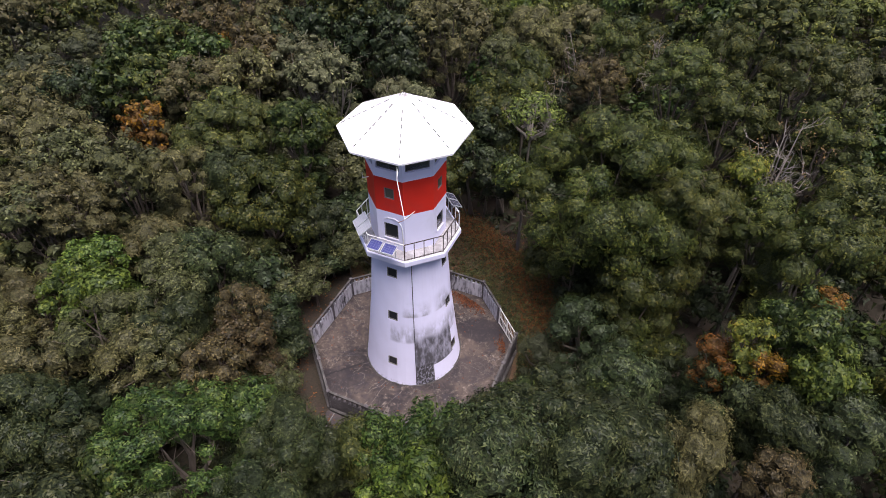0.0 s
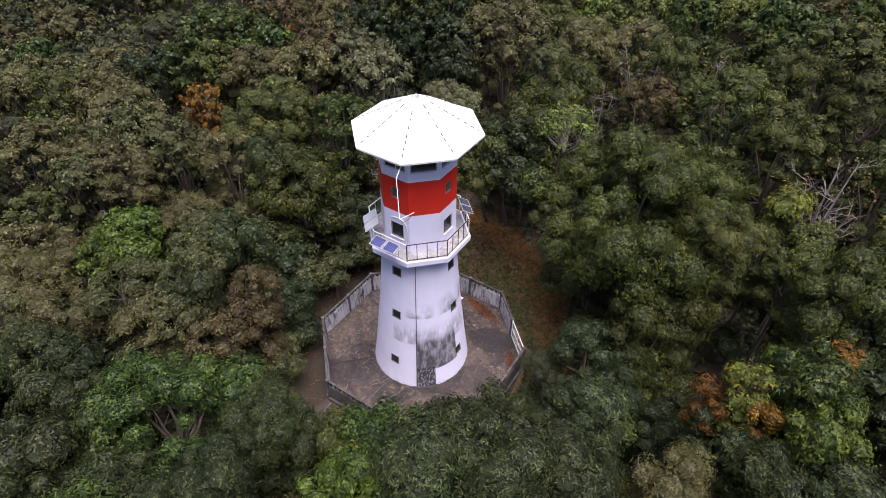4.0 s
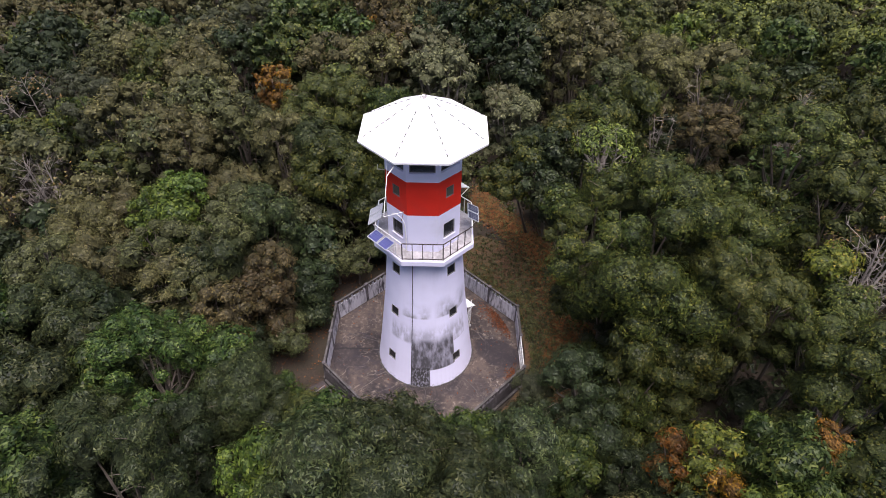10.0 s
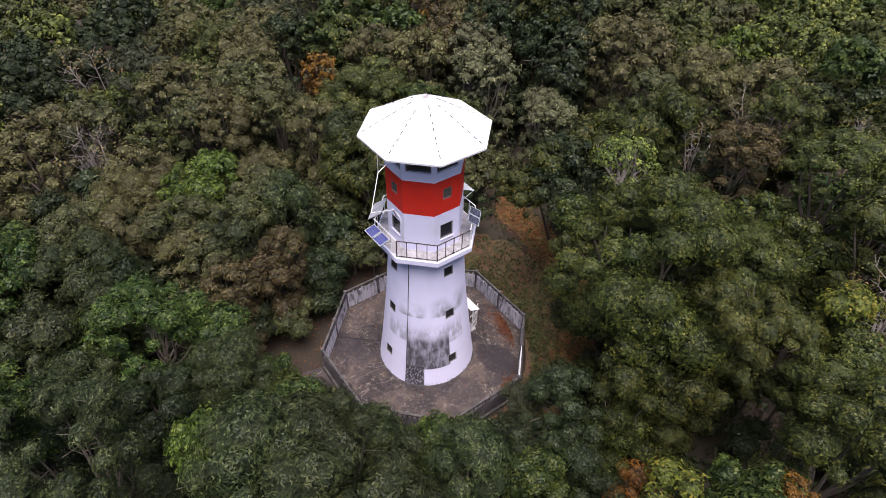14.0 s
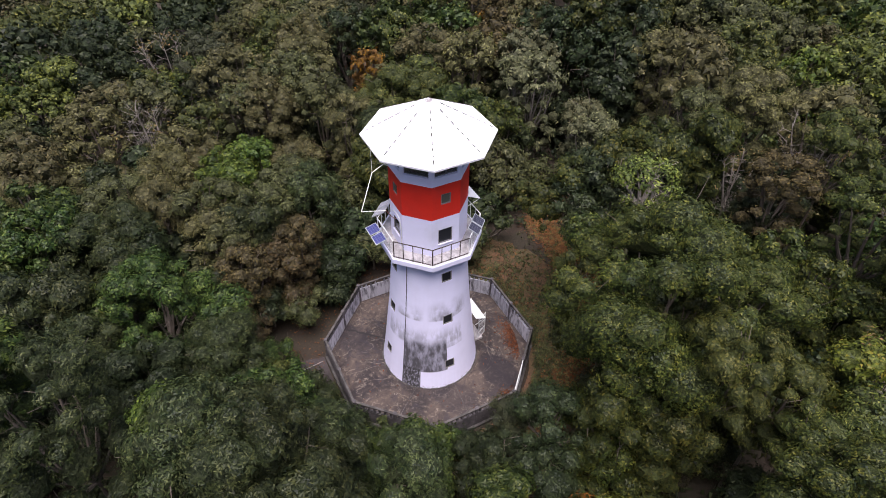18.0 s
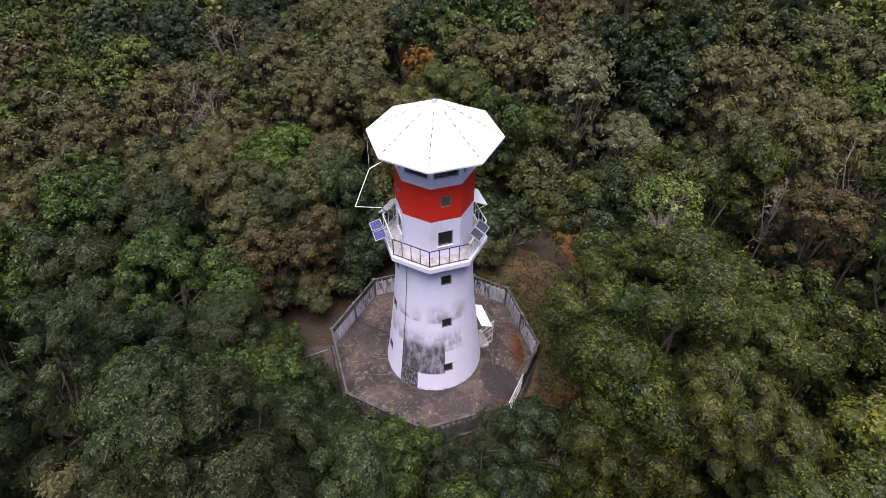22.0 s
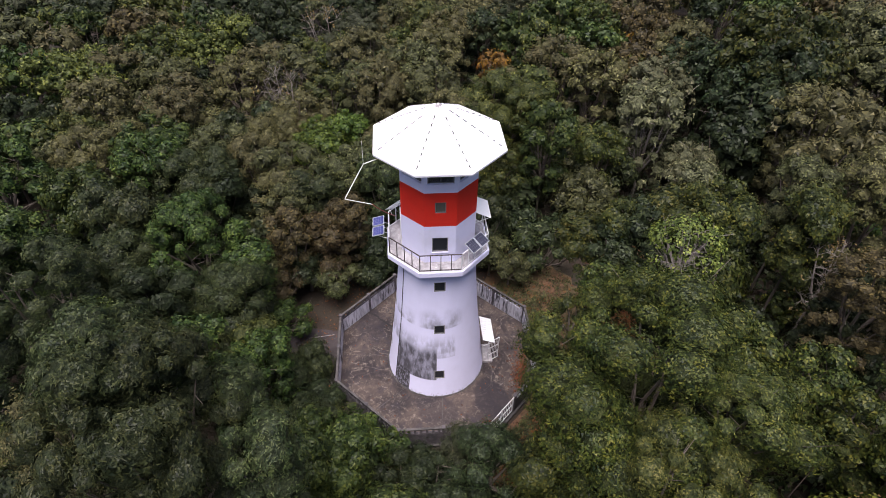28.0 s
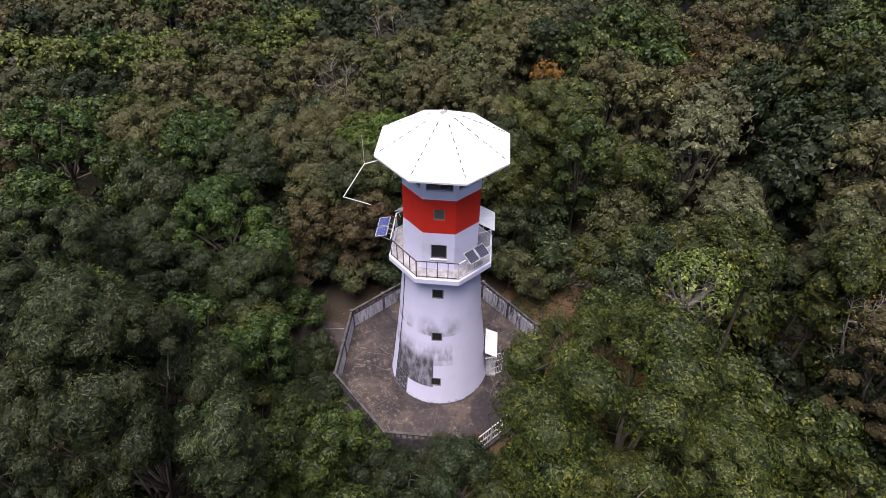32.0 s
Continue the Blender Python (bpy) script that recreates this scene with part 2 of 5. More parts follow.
SHAFT = shaft_paint()
WHITE = plain("white_wall_paint", (0.78, 0.76, 0.965), 0.7, vary=0.08, scale=1.5, grime=(0.5, 0.48, 0.48), dirt=0.3)
RED = plain("red_wall_paint", (0.68, 0.026, 0.012), 0.55, vary=0.16, scale=1.2, grime=(0.52, 0.03, 0.02), dirt=0.6)
ROOF = roof_paint()
HIP = hip_paint()
SEAM = plain("bare_grey_seam", (0.06, 0.057, 0.06), 0.8, vary=0.4, scale=9)
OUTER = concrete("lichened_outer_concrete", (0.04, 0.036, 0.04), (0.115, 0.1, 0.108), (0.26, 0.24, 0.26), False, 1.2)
DECK = concrete("speckled_deck_concrete", (0.26, 0.24, 0.24), (0.5, 0.47, 0.48), (0.82, 0.8, 0.82), False, 2.8)
TERRACE = terrace_paint()
WASH = wall_wash()
PLINTH = concrete("blackened_concrete", (0.03, 0.027, 0.027), (0.09, 0.08, 0.078), (0.17, 0.155, 0.15), False, 1.5)
PAVING = concrete("brown_grey_paving", (0.026, 0.019, 0.02), (0.055, 0.043, 0.045), (0.11, 0.09, 0.09), True, 0.9)
STEEL_DARK = plain("dark_rusty_steel", (0.06, 0.045, 0.04), 0.65, 0.3, 0.3, 8)
STEEL_WHITE = plain("white_painted_steel", (0.74, 0.73, 0.74), 0.45, 0.0, 0.12, 8, (0.3, 0.2, 0.14), 0.35)
ALU = plain("aluminium_frame", (0.72, 0.73, 0.75), 0.35, 0.6, 0.1, 6)
FRAME = plain("grey_window_frame", (0.2, 0.19, 0.19), 0.5, 0.1, 0.2, 9)
CABLE = plain("black_cable", (0.03, 0.028, 0.03), 0.6)
RED_CABLE = plain("red_cable", (0.35, 0.04, 0.03), 0.5)
INSIDE = plain("bare_inner_plaster", (0.3, 0.29, 0.28), 0.9)
DOOR = plain("dark_door_paint", (0.08, 0.07, 0.07), 0.6)
SHEET = plain("white_corrugated_sheet", (0.8, 0.8, 0.82), 0.4, 0.1, 0.08, 3, (0.45, 0.42, 0.4), 0.25)
CELLS = solar_cells("blue_solar_cells", (0.05, 0.055, 0.2), (0.04, 0.045, 0.16), (0.2, 0.21, 0.34))
GREY_CELLS = solar_cells("grey_solar_cells", (0.045, 0.045, 0.07), (0.035, 0.035, 0.055), (0.16, 0.16, 0.2))
# pale cell colours stand in for the sky mirrored at a grazing angle
PALE_CELLS = solar_cells("sky_reflection_solar_cells", (0.42, 0.42, 0.47), (0.38, 0.38, 0.43), (0.5, 0.5, 0.54))
SOIL = litter("leaf_litter_soil", (0.015, 0.011, 0.008), (0.048, 0.029, 0.019), (0.022, 0.021, 0.011), 0.6)
TRODDEN = litter("trodden_grass", (0.05, 0.031, 0.017), (0.15, 0.072, 0.038), (0.068, 0.06, 0.024), 0.75)
GLASS = Nodes("dark_glass", 0.1).color((0.025, 0.026, 0.03)).mat
# the red band's panes: grey-olive base colour imitates what the glass reflects
REFLECTION_TINT = Nodes("reflection_tinted_glass", 0.25).color((0.1, 0.095, 0.08)).mat
CLEAR = Nodes("clear_glass", 0.02).color((0.9, 0.95, 0.95))
CLEAR.b.inputs["Transmission Weight"].default_value = 1.0
CLEAR = CLEAR.mat
BARK = bark("brown_bark", (0.05, 0.038, 0.03), (0.16, 0.13, 0.11))
PALE_BARK = bark("pale_grey_bark", (0.12, 0.1, 0.09), (0.26, 0.23, 0.21))
DRY_LEAF = foliage("fallen_orange_leaves", (0.055, 0.026, 0.014), (0.135, 0.06, 0.029), (0.235, 0.12, 0.058), 0.7)

# ---- helpers for meshes ----


def pol(az, r, z=0.0):
    """A place by its bearing round the tower (0 faces -y, turning towards +x), radius and height."""
    a = radians(az)
    return Vector((r * math.sin(a), -r * math.cos(a), z))


def thing(name, label, category="", group="", kind="", at=(0, 0, 0)):
    ob = new(name)
    ob.location = at
    ob.empty_display_size = 0.2
    return tagged(ob, label, category, group, kind)


def mesh_of(name, verts, faces, mat, smooth=False):
    me = bpy.data.meshes.new(name)
    me.from_pydata([tuple(v) for v in verts], [], faces)
    me.materials.append(mat)
    if smooth:
        me.polygons.foreach_set("use_smooth", [True] * len(me.polygons))
    me.update()
    return me


def part(name, bm, material, parent, label="", smooth=False):
    """Links a bmesh as one mesh object under a thing or a part."""
    me = bpy.data.meshes.new(name)
    bmesh.ops.recalc_face_normals(bm, faces=bm.faces)
    if smooth:
        for f in bm.faces:
            f.smooth = True
    bm.to_mesh(me)
    bm.free()
    me.materials.append(material)
    ob = new(name, me)
    ob.parent = parent
    if parent is not None and parent.type == "MESH":
        ob.matrix_parent_inverse = Matrix.Identity(4)
    if label:
        ob["label"] = label
    return ob


def solid(bm, pts, faces):
    vs = [bm.verts.new(p) for p in pts]
    for f in faces:
        bm.faces.new([vs[i] for i in f])


BOX = [(0, 3, 2, 1), (4, 5, 6, 7), (0, 1, 5, 4), (1, 2, 6, 5), (2, 3, 7, 6), (3, 0, 4, 7)]


def add_box(bm, m, sx, sy, sz, bevel=0.0):
    """A box of that size centred on the pose m."""
    pts = [m @ Vector((x * sx / 2, y * sy / 2, z * sz / 2)) for z in (-1, 1) for x, y in ((-1, -1), (1, -1), (1, 1), (-1, 1))]
    if not bevel:
        solid(bm, pts, BOX)
        return bm
    b2 = bmesh.new()
    solid(b2, pts, BOX)
    bmesh.ops.bevel(b2, geom=b2.edges[:], offset=bevel, segments=1, affect="EDGES")
    tmp = bpy.data.meshes.new("tmp")
    b2.to_mesh(tmp)
    b2.free()
    bm.from_mesh(tmp)
    bpy.data.meshes.remove(tmp)
    return bm


def box(m, sx, sy, sz, bevel=0.0):
    return add_box(bmesh.new(), m, sx, sy, sz, bevel)


def face_pose(az, r, z):
    """Local x runs along the face (to the right seen from outside), y outwards, z up."""
    a = radians(az)
    out = Vector((math.sin(a), -math.cos(a), 0))
    along = Vector((math.cos(a), math.sin(a), 0))
    m = Matrix((along, out, Vector((0, 0, 1)))).transposed().to_4x4()
    m.translation = out * r + Vector((0, 0, z))
    return m


def add_tube(bm, a, b, ra, rb=None, sides=8, caps=True):
    a, b = Vector(a), Vector(b)
    rb = ra if rb is None else rb
    q = (b - a).to_track_quat("Z", "Y").to_matrix()
    rings = []
    for p, r in ((a, ra), (b, rb)):
        rings.append([bm.verts.new(p + q @ Vector((r * math.cos(k * math.tau / sides), r * math.sin(k * math.tau / sides), 0))) for k in range(sides)])
    for k in range(sides):
        bm.faces.new((rings[0][k], rings[0][(k + 1) % sides], rings[1][(k + 1) % sides], rings[1][k]))
    if caps:
        bm.faces.new(rings[0][::-1])
        bm.faces.new(rings[1])
    return bm


def tube(a, b, ra, rb=None, sides=8):
    return add_tube(bmesh.new(), a, b, ra, rb, sides)


def pipe(pts, r, sides=6):
    """A bent pipe as one skin along the points."""
    bm = bmesh.new()
    pts = [Vector(p) for p in pts]
    rings = []
    for i, p in enumerate(pts):
        way = (pts[min(i + 1, len(pts) - 1)] - pts[max(i - 1, 0)]).normalized()
        q = way.to_track_quat("Z", "Y").to_matrix()
        rings.append([bm.verts.new(p + q @ Vector((r * math.cos(k * math.tau / sides), r * math.sin(k * math.tau / sides), 0))) for k in range(sides)])
    for a, b in zip(rings, rings[1:]):
        for k in range(sides):
            bm.faces.new((a[k], a[(k + 1) % sides], b[(k + 1) % sides], b[k]))
    bm.faces.new(rings[0][::-1])
    bm.faces.new(rings[-1])
    return bm


def octagon(R, z):
    return [pol(45 * k, R, z) for k in range(8)]


def prism(rings, caps=(True, True)):
    """A closed body from octagon rings, listed from bottom to top."""
    bm = bmesh.new()
    vs = [[bm.verts.new(p) for p in ring] for ring in rings]
    n = len(vs[0])
    for a, b in zip(vs, vs[1:]):
        for k in range(n):
            bm.faces.new((a[k], a[(k + 1) % n], b[(k + 1) % n], b[k]))
    if caps[0]:
        bm.faces.new(vs[0][::-1])
    if caps[1]:
        bm.faces.new(vs[-1])
    return bm


# ---- ground ----


def ground_z(x, y):
    d = math.hypot(x, y)
    far = max(0.0, min(1.0, (d - 9) / 20))
    slope = -0.07 * max(0.0, -x - 9) if x > -60 else -0.07 * 51
    return -0.12 + far * (1.2 * noise.noise(Vector((x * 0.04, y * 0.04, 3.1))) + slope)


def build_ground():
    steps = [-900, -500, -300, -200, -150, -120] + list(range(-100, -28, 4)) + list(range(-28, 29)) + list(range(32, 101, 4)) + [120, 150, 200, 300, 500, 900]
    n = len(steps)
    verts = [(x, y, ground_z(x, y)) for y in steps for x in steps]
    faces = [(j * n + i, j * n + i + 1, (j + 1) * n + i + 1, (j + 1) * n + i) for j in range(n - 1) for i in range(n - 1)]
    tagged(new("ground", mesh_of("ground", verts, faces, SOIL, True)), "brown soil covered with leaf litter and thin grass", "ground", kind="structure")


build_ground()

# ---- lighthouse ----
WINDOW_AZ = (-22.5, 67.5, 157.5, 247.5)


def shaft_r(z):
    return float(np.interp(z, (0.0, 0.9, 1.75, 5.12, 8.07, 8.9), (2.83, 2.7, 2.6, 2.22, 1.99, 1.95)))


lighthouse = thing("lighthouse", "white octagonal lighthouse with a red band and tapered stained shaft", "lighthouse")


def build_shaft():
    """A tapered round shaft, hollow, with window and door openings through its wall."""
    holes = []
    for az in WINDOW_AZ:
        for zc in (1.75, 5.12, 8.07):
            if az == 157.5 and zc < 2:
                holes.append((az, 0.95, 0.02, 2.02))
            else:
                holes.append((az, 0.56, zc - 0.3, zc + 0.3))
    azs = {round(k * 5.625, 4) for k in range(64)}
    zs = set(np.round(np.linspace(0, 8.9, 24), 3))
    cut = []
    for az, w, z0, z1 in holes:
        h = math.degrees(w / 2 / shaft_r((z0 + z1) / 2))
        azs = {a for a in azs if min(abs(a - az % 360), 360 - abs(a - az % 360)) > h + 1.0}
    for az, w, z0, z1 in holes:
        h = math.degrees(w / 2 / shaft_r((z0 + z1) / 2))
        azs |= {round((az - h) % 360, 4), round((az + h) % 360, 4)}
        zs = {z for z in zs if abs(z - z0) > 0.04 and abs(z - z1) > 0.04} | {z0, z1}
        cut.append(((az - h) % 360, (az + h) % 360, z0, z1))
    azs, zs = sorted(azs), sorted(zs)
    na, nz = len(azs), len(zs)
    verts, faces = [], []
    for off in (0.0, 0.28):
        for z in zs:
            for a in azs:
                verts.append(pol(a, shaft_r(z) - off, z))

    def gone(i, j):
        a = (azs[i] + ((azs[(i + 1) % na] - azs[i]) % 360) / 2) % 360
        z = (zs[j] + zs[j + 1]) / 2
        return any((a - a0) % 360 < (a1 - a0) % 360 and z0 < z < z1 for a0, a1, z0, z1 in cut)

    base = na * nz
    for j in range(nz - 1):
        for i in range(na):
            k = (i + 1) % na
            q = (j * na + i, j * na + k, (j + 1) * na + k, (j + 1) * na + i)
            if gone(i, j):
                for di, dj, e in ((0, -1, (0, 1)), (1, 0, (1, 2)), (0, 1, (2, 3)), (-1, 0, (3, 0))):
                    if not gone((i + di) % na, min(max(j + dj, 0), nz - 2)):
                        a, b = q[e[0]], q[e[1]]
                        faces.append((a, b, b + base, a + base))
            else:
                faces.append(q)
                faces.append(tuple(v + base for v in q[::-1]))
    ob = new("shaft", mesh_of("shaft", verts, faces, SHAFT))
    ob.parent = lighthouse
    ob["label"] = "whitewashed shaft streaked with black lichen"


build_shaft()


def window(az, r, z, w, h, tilt=0.0, mullion=0, sill=True, glass=GLASS, parent=None, name="window"):
    """A framed pane set in a wall; the frame carries the pane and the sill."""
    m = face_pose(az, r, z) @ pose(0, 0, 0, tilt)
    bm = bmesh.new()
    t = 0.045
    for sx in (-1, 1):
        add_box(bm, m @ pose(sx * (w / 2 - t / 2), 0, 0), t, 0.06, h)
    for sz in (-1, 1):
        add_box(bm, m @ pose(0, 0, sz * (h / 2 - t / 2)), w - 2 * t, 0.06, t)
    for k in range(mullion):
        add_box(bm, m @ pose(-w / 2 + w * (k + 1) / (mullion + 1), 0, 0), 0.035, 0.05, h - 2 * t)
    fr = part(name, bm, FRAME, parent)
    part("pane", box(m @ pose(0, -0.012, 0), w - 2 * t, 0.012, h - 2 * t), glass, fr)
    if sill:
        part("sill", box(m @ pose(0, 0.07, -h / 2 - 0.02), w + 0.05, 0.1, 0.04, 0.01), WHITE, fr)
    return fr


for az in WINDOW_AZ:
    for zc in (1.75, 5.12, 8.07):
        if not (az == 157.5 and zc < 2):
            lean = math.degrees(math.atan((shaft_r(zc - 0.3) - shaft_r(zc + 0.3)) / 0.6))
            window(az, shaft_r(zc) - 0.045, zc, 0.56, 0.6, lean, 0, False, GLASS, lighthouse)

door = part("door", box(face_pose(157.5, 2.55, 1.0), 0.93, 0.06, 1.98, 0.01), DOOR, lighthouse, "dark painted entrance door")
part("handle", box(face_pose(157.5, 2.6, 1.0) @ pose(-0.36, 0.03, 0), 0.03, 0.05, 0.16, 0.008), ALU, door)

# black down cable on the shaft
part("down_cable", pipe([pol(7.0, shaft_r(z) + 0.02, z) for z in np.linspace(0.02, 8.85, 14)], 0.018, 5), CABLE, lighthouse)
# rough kerb where the shaft meets the terrace
bm = bmesh.new()
for k in range(72):
    a = k * 5 + random.uniform(-1, 1)
    add_box(bm, face_pose(a, 2.84 + random.uniform(-0.02, 0.04), 0.02) @ pose(0, 0, 0, 0, 0, random.uniform(-9, 9)), 0.23, 0.09, random.uniform(0.05, 0.1), 0.015)
part("base_kerb", bm, PLINTH, lighthouse)

# corbel, slab and deck of the gallery
R_DECK, Z_DECK = 2.647, 9.54
part("corbel", prism([octagon(2.02, 8.72), octagon(2.06, 8.86), octagon(2.5, 9.2)]), WHITE, lighthouse)
part("slab_edge", prism([octagon(R_DECK, 9.2), octagon(R_DECK + 0.03, 9.24), octagon(R_DECK + 0.03, 9.5), octagon(R_DECK, 9.54)]), WHITE, lighthouse, "white moulded slab edge")
part("deck", prism([octagon(R_DECK - 0.06, 9.542), octagon(R_DECK - 0.06, 9.552)]), DECK, lighthouse, "speckled grey concrete deck")

# octagonal upper room: walls with openings, one part for each colour and face
RB = 1.896
AP = RB * math.cos(radians(22.5))
SIDE = 2 * RB * math.sin(radians(22.5))
TH = 0.16


def wall_piece(az, x0, x1, z0, z1, mat, name, parent=lighthouse, proud=0.0):
    """A slab of wall on one face, mitred where it reaches the face's ends."""
    out = AP + proud
    inn = AP - TH
    k = math.tan(radians(22.5))
    m = face_pose(az, 0, 0)

    def xx(x, d):
        if abs(abs(x) - SIDE / 2) < 1e-6:
            return math.copysign(d * k, x)
        return x

    pts = []
    for z in (z0, z1):
        for x, d in ((x0, out), (x0, inn), (x1, inn), (x1, out)):
            pts.append(m @ Vector((xx(x, d), d, z)))
    bm = bmesh.new()
    solid(bm, pts, BOX)
    return part(name, bm, mat, parent)


def wall_face(az, z0, z1, mat, name, opening=None):
    h = SIDE / 2
    if opening is None:
        wall_piece(az, -h, h, z0, z1, mat, name)
        return
    w, a, b = opening
    bm_parts = [(-h, -w / 2, z0, z1), (w / 2, h, z0, z1), (-w / 2, w / 2, z0, a), (-w / 2, w / 2, b, z1)]
    for x0, x1, p, q in bm_parts:
        if q - p > 0.01:
            wall_piece(az, x0, x1, p, q, mat, name)


for k in range(8):
    az = 22.5 + 45 * k
    col = any(abs((az - w + 180) % 360 - 180) < 1 for w in WINDOW_AZ)
    is_door = abs(az - 157.5) < 1
    low = (0.8, 9.56, 11.5) if is_door else (0.74, 10.2, 11.06)
    wall_face(az, 9.552, 11.747, WHITE, "lower_wall", low if col else None)
    wall_face(az, 11.747, 13.61, RED, "red_wall", (0.5, 12.5, 13.1) if col and not is_door else None)
    wall_face(az, 13.61, 15.3, WHITE, "lantern_wall", (1.16, 14.06, 14.98))
    if col:
        if is_door:
            gd = part("gallery_door", box(face_pose(az, AP - 0.06, 10.53), 0.79, 0.05, 1.92, 0.01), DOOR, lighthouse)
            part("handle", box(face_pose(az, AP - 0.02, 10.5) @ pose(0.3, 0, 0), 0.03, 0.05, 0.14, 0.006), ALU, gd)
        else:
            window(az, AP - 0.06, 10.63, 0.74, 0.86, 0, 0, True, GLASS, lighthouse)
            window(az, AP - 0.05, 12.8, 0.5, 0.6, 0, 0, False, REFLECTION_TINT, lighthouse, "red_band_window")
    window(az, AP - 0.08, 14.52, 1.16, 0.92, -7, 1 if k % 2 else 0, False, CLEAR, lighthouse, "lantern_window")
part("lantern_floor", prism([octagon(RB - 0.2, 13.62), octagon(RB - 0.2, 13.7)]), INSIDE, lighthouse)
part("room_floor", prism([octagon(RB - 0.2, 11.6), octagon(RB - 0.2, 11.68)]), INSIDE, lighthouse)
part("lantern_ceiling", prism([octagon(RB - 0.19, 15.2), octagon(RB - 0.19, 15.28)]), INSIDE, lighthouse)

# roof: eight sheets, hip caps, soffit and finial
R_ROOF, Z_EAVE, Z_TOP = 3.06, 15.27, 16.88
CX, CY = 0.03, 0.0
shift = Vector((CX, CY, 0))
seam = random.Random(6)
part("soffit", prism([[p + shift for p in octagon(R_ROOF - 0.05, Z_EAVE - 0.02)], [p + shift for p in octagon(1.7, Z_EAVE + 0.06)]]), WHITE, lighthouse)
for k in range(8):
    a, b = pol(45 * k, R_ROOF, Z_EAVE) + shift, pol(45 * k + 45, R_ROOF, Z_EAVE) + shift
    c0, d0 = pol(45 * k, 0.12, Z_TOP - 0.06) + shift, pol(45 * k + 45, 0.12, Z_TOP - 0.06) + shift
    up = Vector((0, 0, 0.05))
    bm = bmesh.new()
    solid(bm, [a, b, d0, c0, a + up, b + up, d0 + up, c0 + up], BOX)
    part("roof_sheet", bm, ROOF, lighthouse)
    # the hip cap with its worn seam
    bm = bmesh.new()
    p, q = a.lerp(c0, 0.06) + up, a.lerp(c0, 0.92) + up
    q4 = (q - p).to_track_quat("Y", "Z").to_matrix().to_4x4()
    q4.translation = (p + q) / 2 + Vector((0, 0, 0.006))
    wide = 0.07 if k == 7 else 0.04
    hip = part("hip_cap", add_box(bm, q4, wide, (q - p).length, 0.02), ROOF, lighthouse, "chipped white hip cap")
    run = (q - p).length
    at = -run / 2 + 0.08
    while at < run / 2 - 0.3:
        dash = seam.uniform(0.09, 0.26)
        part("seam", box(q4 @ pose(seam.uniform(-0.006, 0.006), at + dash / 2, 0.011), 0.045 if k != 7 else 0.055, dash, 0.016), SEAM, hip, "bare grey seam where the paint has worn off")
        at += dash + seam.uniform(0.07, 0.22)
    lip = box(face_pose(45 * k + 22.5, R_ROOF * math.cos(radians(22.5)) - 0.03, Z_EAVE) @ pose(0, 0, 0), R_ROOF * 0.75, 0.05, 0.09)
    lipo = part("fascia", lip, ROOF, lighthouse)
    lipo.location = shift
cap = bmesh.new()
bmesh.ops.create_cone(cap, cap_ends=True, segments=16, radius1=0.2, radius2=0.06, depth=0.12, matrix=Matrix.Translation(shift + Vector((0, 0, Z_TOP))))
part("roof_cap", cap, HIP, lighthouse, "grey weathered roof cap")
part("finial", tube(shift + Vector((0, 0, Z_TOP)), shift + Vector((0, 0, Z_TOP + 0.22)), 0.02, 0.012), STEEL_DARK, lighthouse)

# gallery railing: posts and top rails side by side
RR = R_DECK - 0.09
for k in range(8):
    dark_side = k in (0, 1)
    mat = STEEL_DARK if dark_side else STEEL_WHITE
    a, b = pol(45 * k, RR, Z_DECK), pol(45 * k + 45, RR, Z_DECK)
    rail = part("rail", box(Matrix.Translation((a + b) / 2 + Vector((0, 0, 1.0))) @ pose(0, 0, 0, 0, 0, 45 * k + 22.5), (b - a).length + 0.02, 0.05, 0.04, 0.008), mat if k != 0 else STEEL_DARK, lighthouse)
    n = 4
    for i in range(n):
        p = a.lerp(b, i / n)
        thick = 0.05 if i == 0 else 0.034
        part("rail_post", box(Matrix.Translation(p + Vector((0, 0, 0.5))) @ pose(0, 0, 0, 0, 0, 45 * k + 22.5), thick, 0.03, 0.98), mat, rail)
    part("kick_rail", box(Matrix.Translation((a + b) / 2 + Vector((0, 0, 0.06))) @ pose(0, 0, 0, 0, 0, 45 * k + 22.5), (b - a).length - 0.1, 0.02, 0.03), mat, rail)

# conduit arched over the gallery window
fm = face_pose(-22.5, AP + 0.03, 0)
arc = [fm @ Vector((x, 0, z)) for x, z in ((-0.3, 11.3), (-0.1, 11.4), (0.2, 11.42), (0.42, 11.34), (0.55, 11.16), (0.61, 10.9), (0.63, 10.4), (0.64, 9.57))]
part("conduit", pipe(arc, 0.026, 6), STEEL_WHITE, lighthouse)
part("lamp_bracket", pipe([pol(-62, 1.85, 13.2), pol(-62, 2.15, 13.25), pol(-62, 2.15, 13.5)], 0.025, 6), STEEL_WHITE, lighthouse)


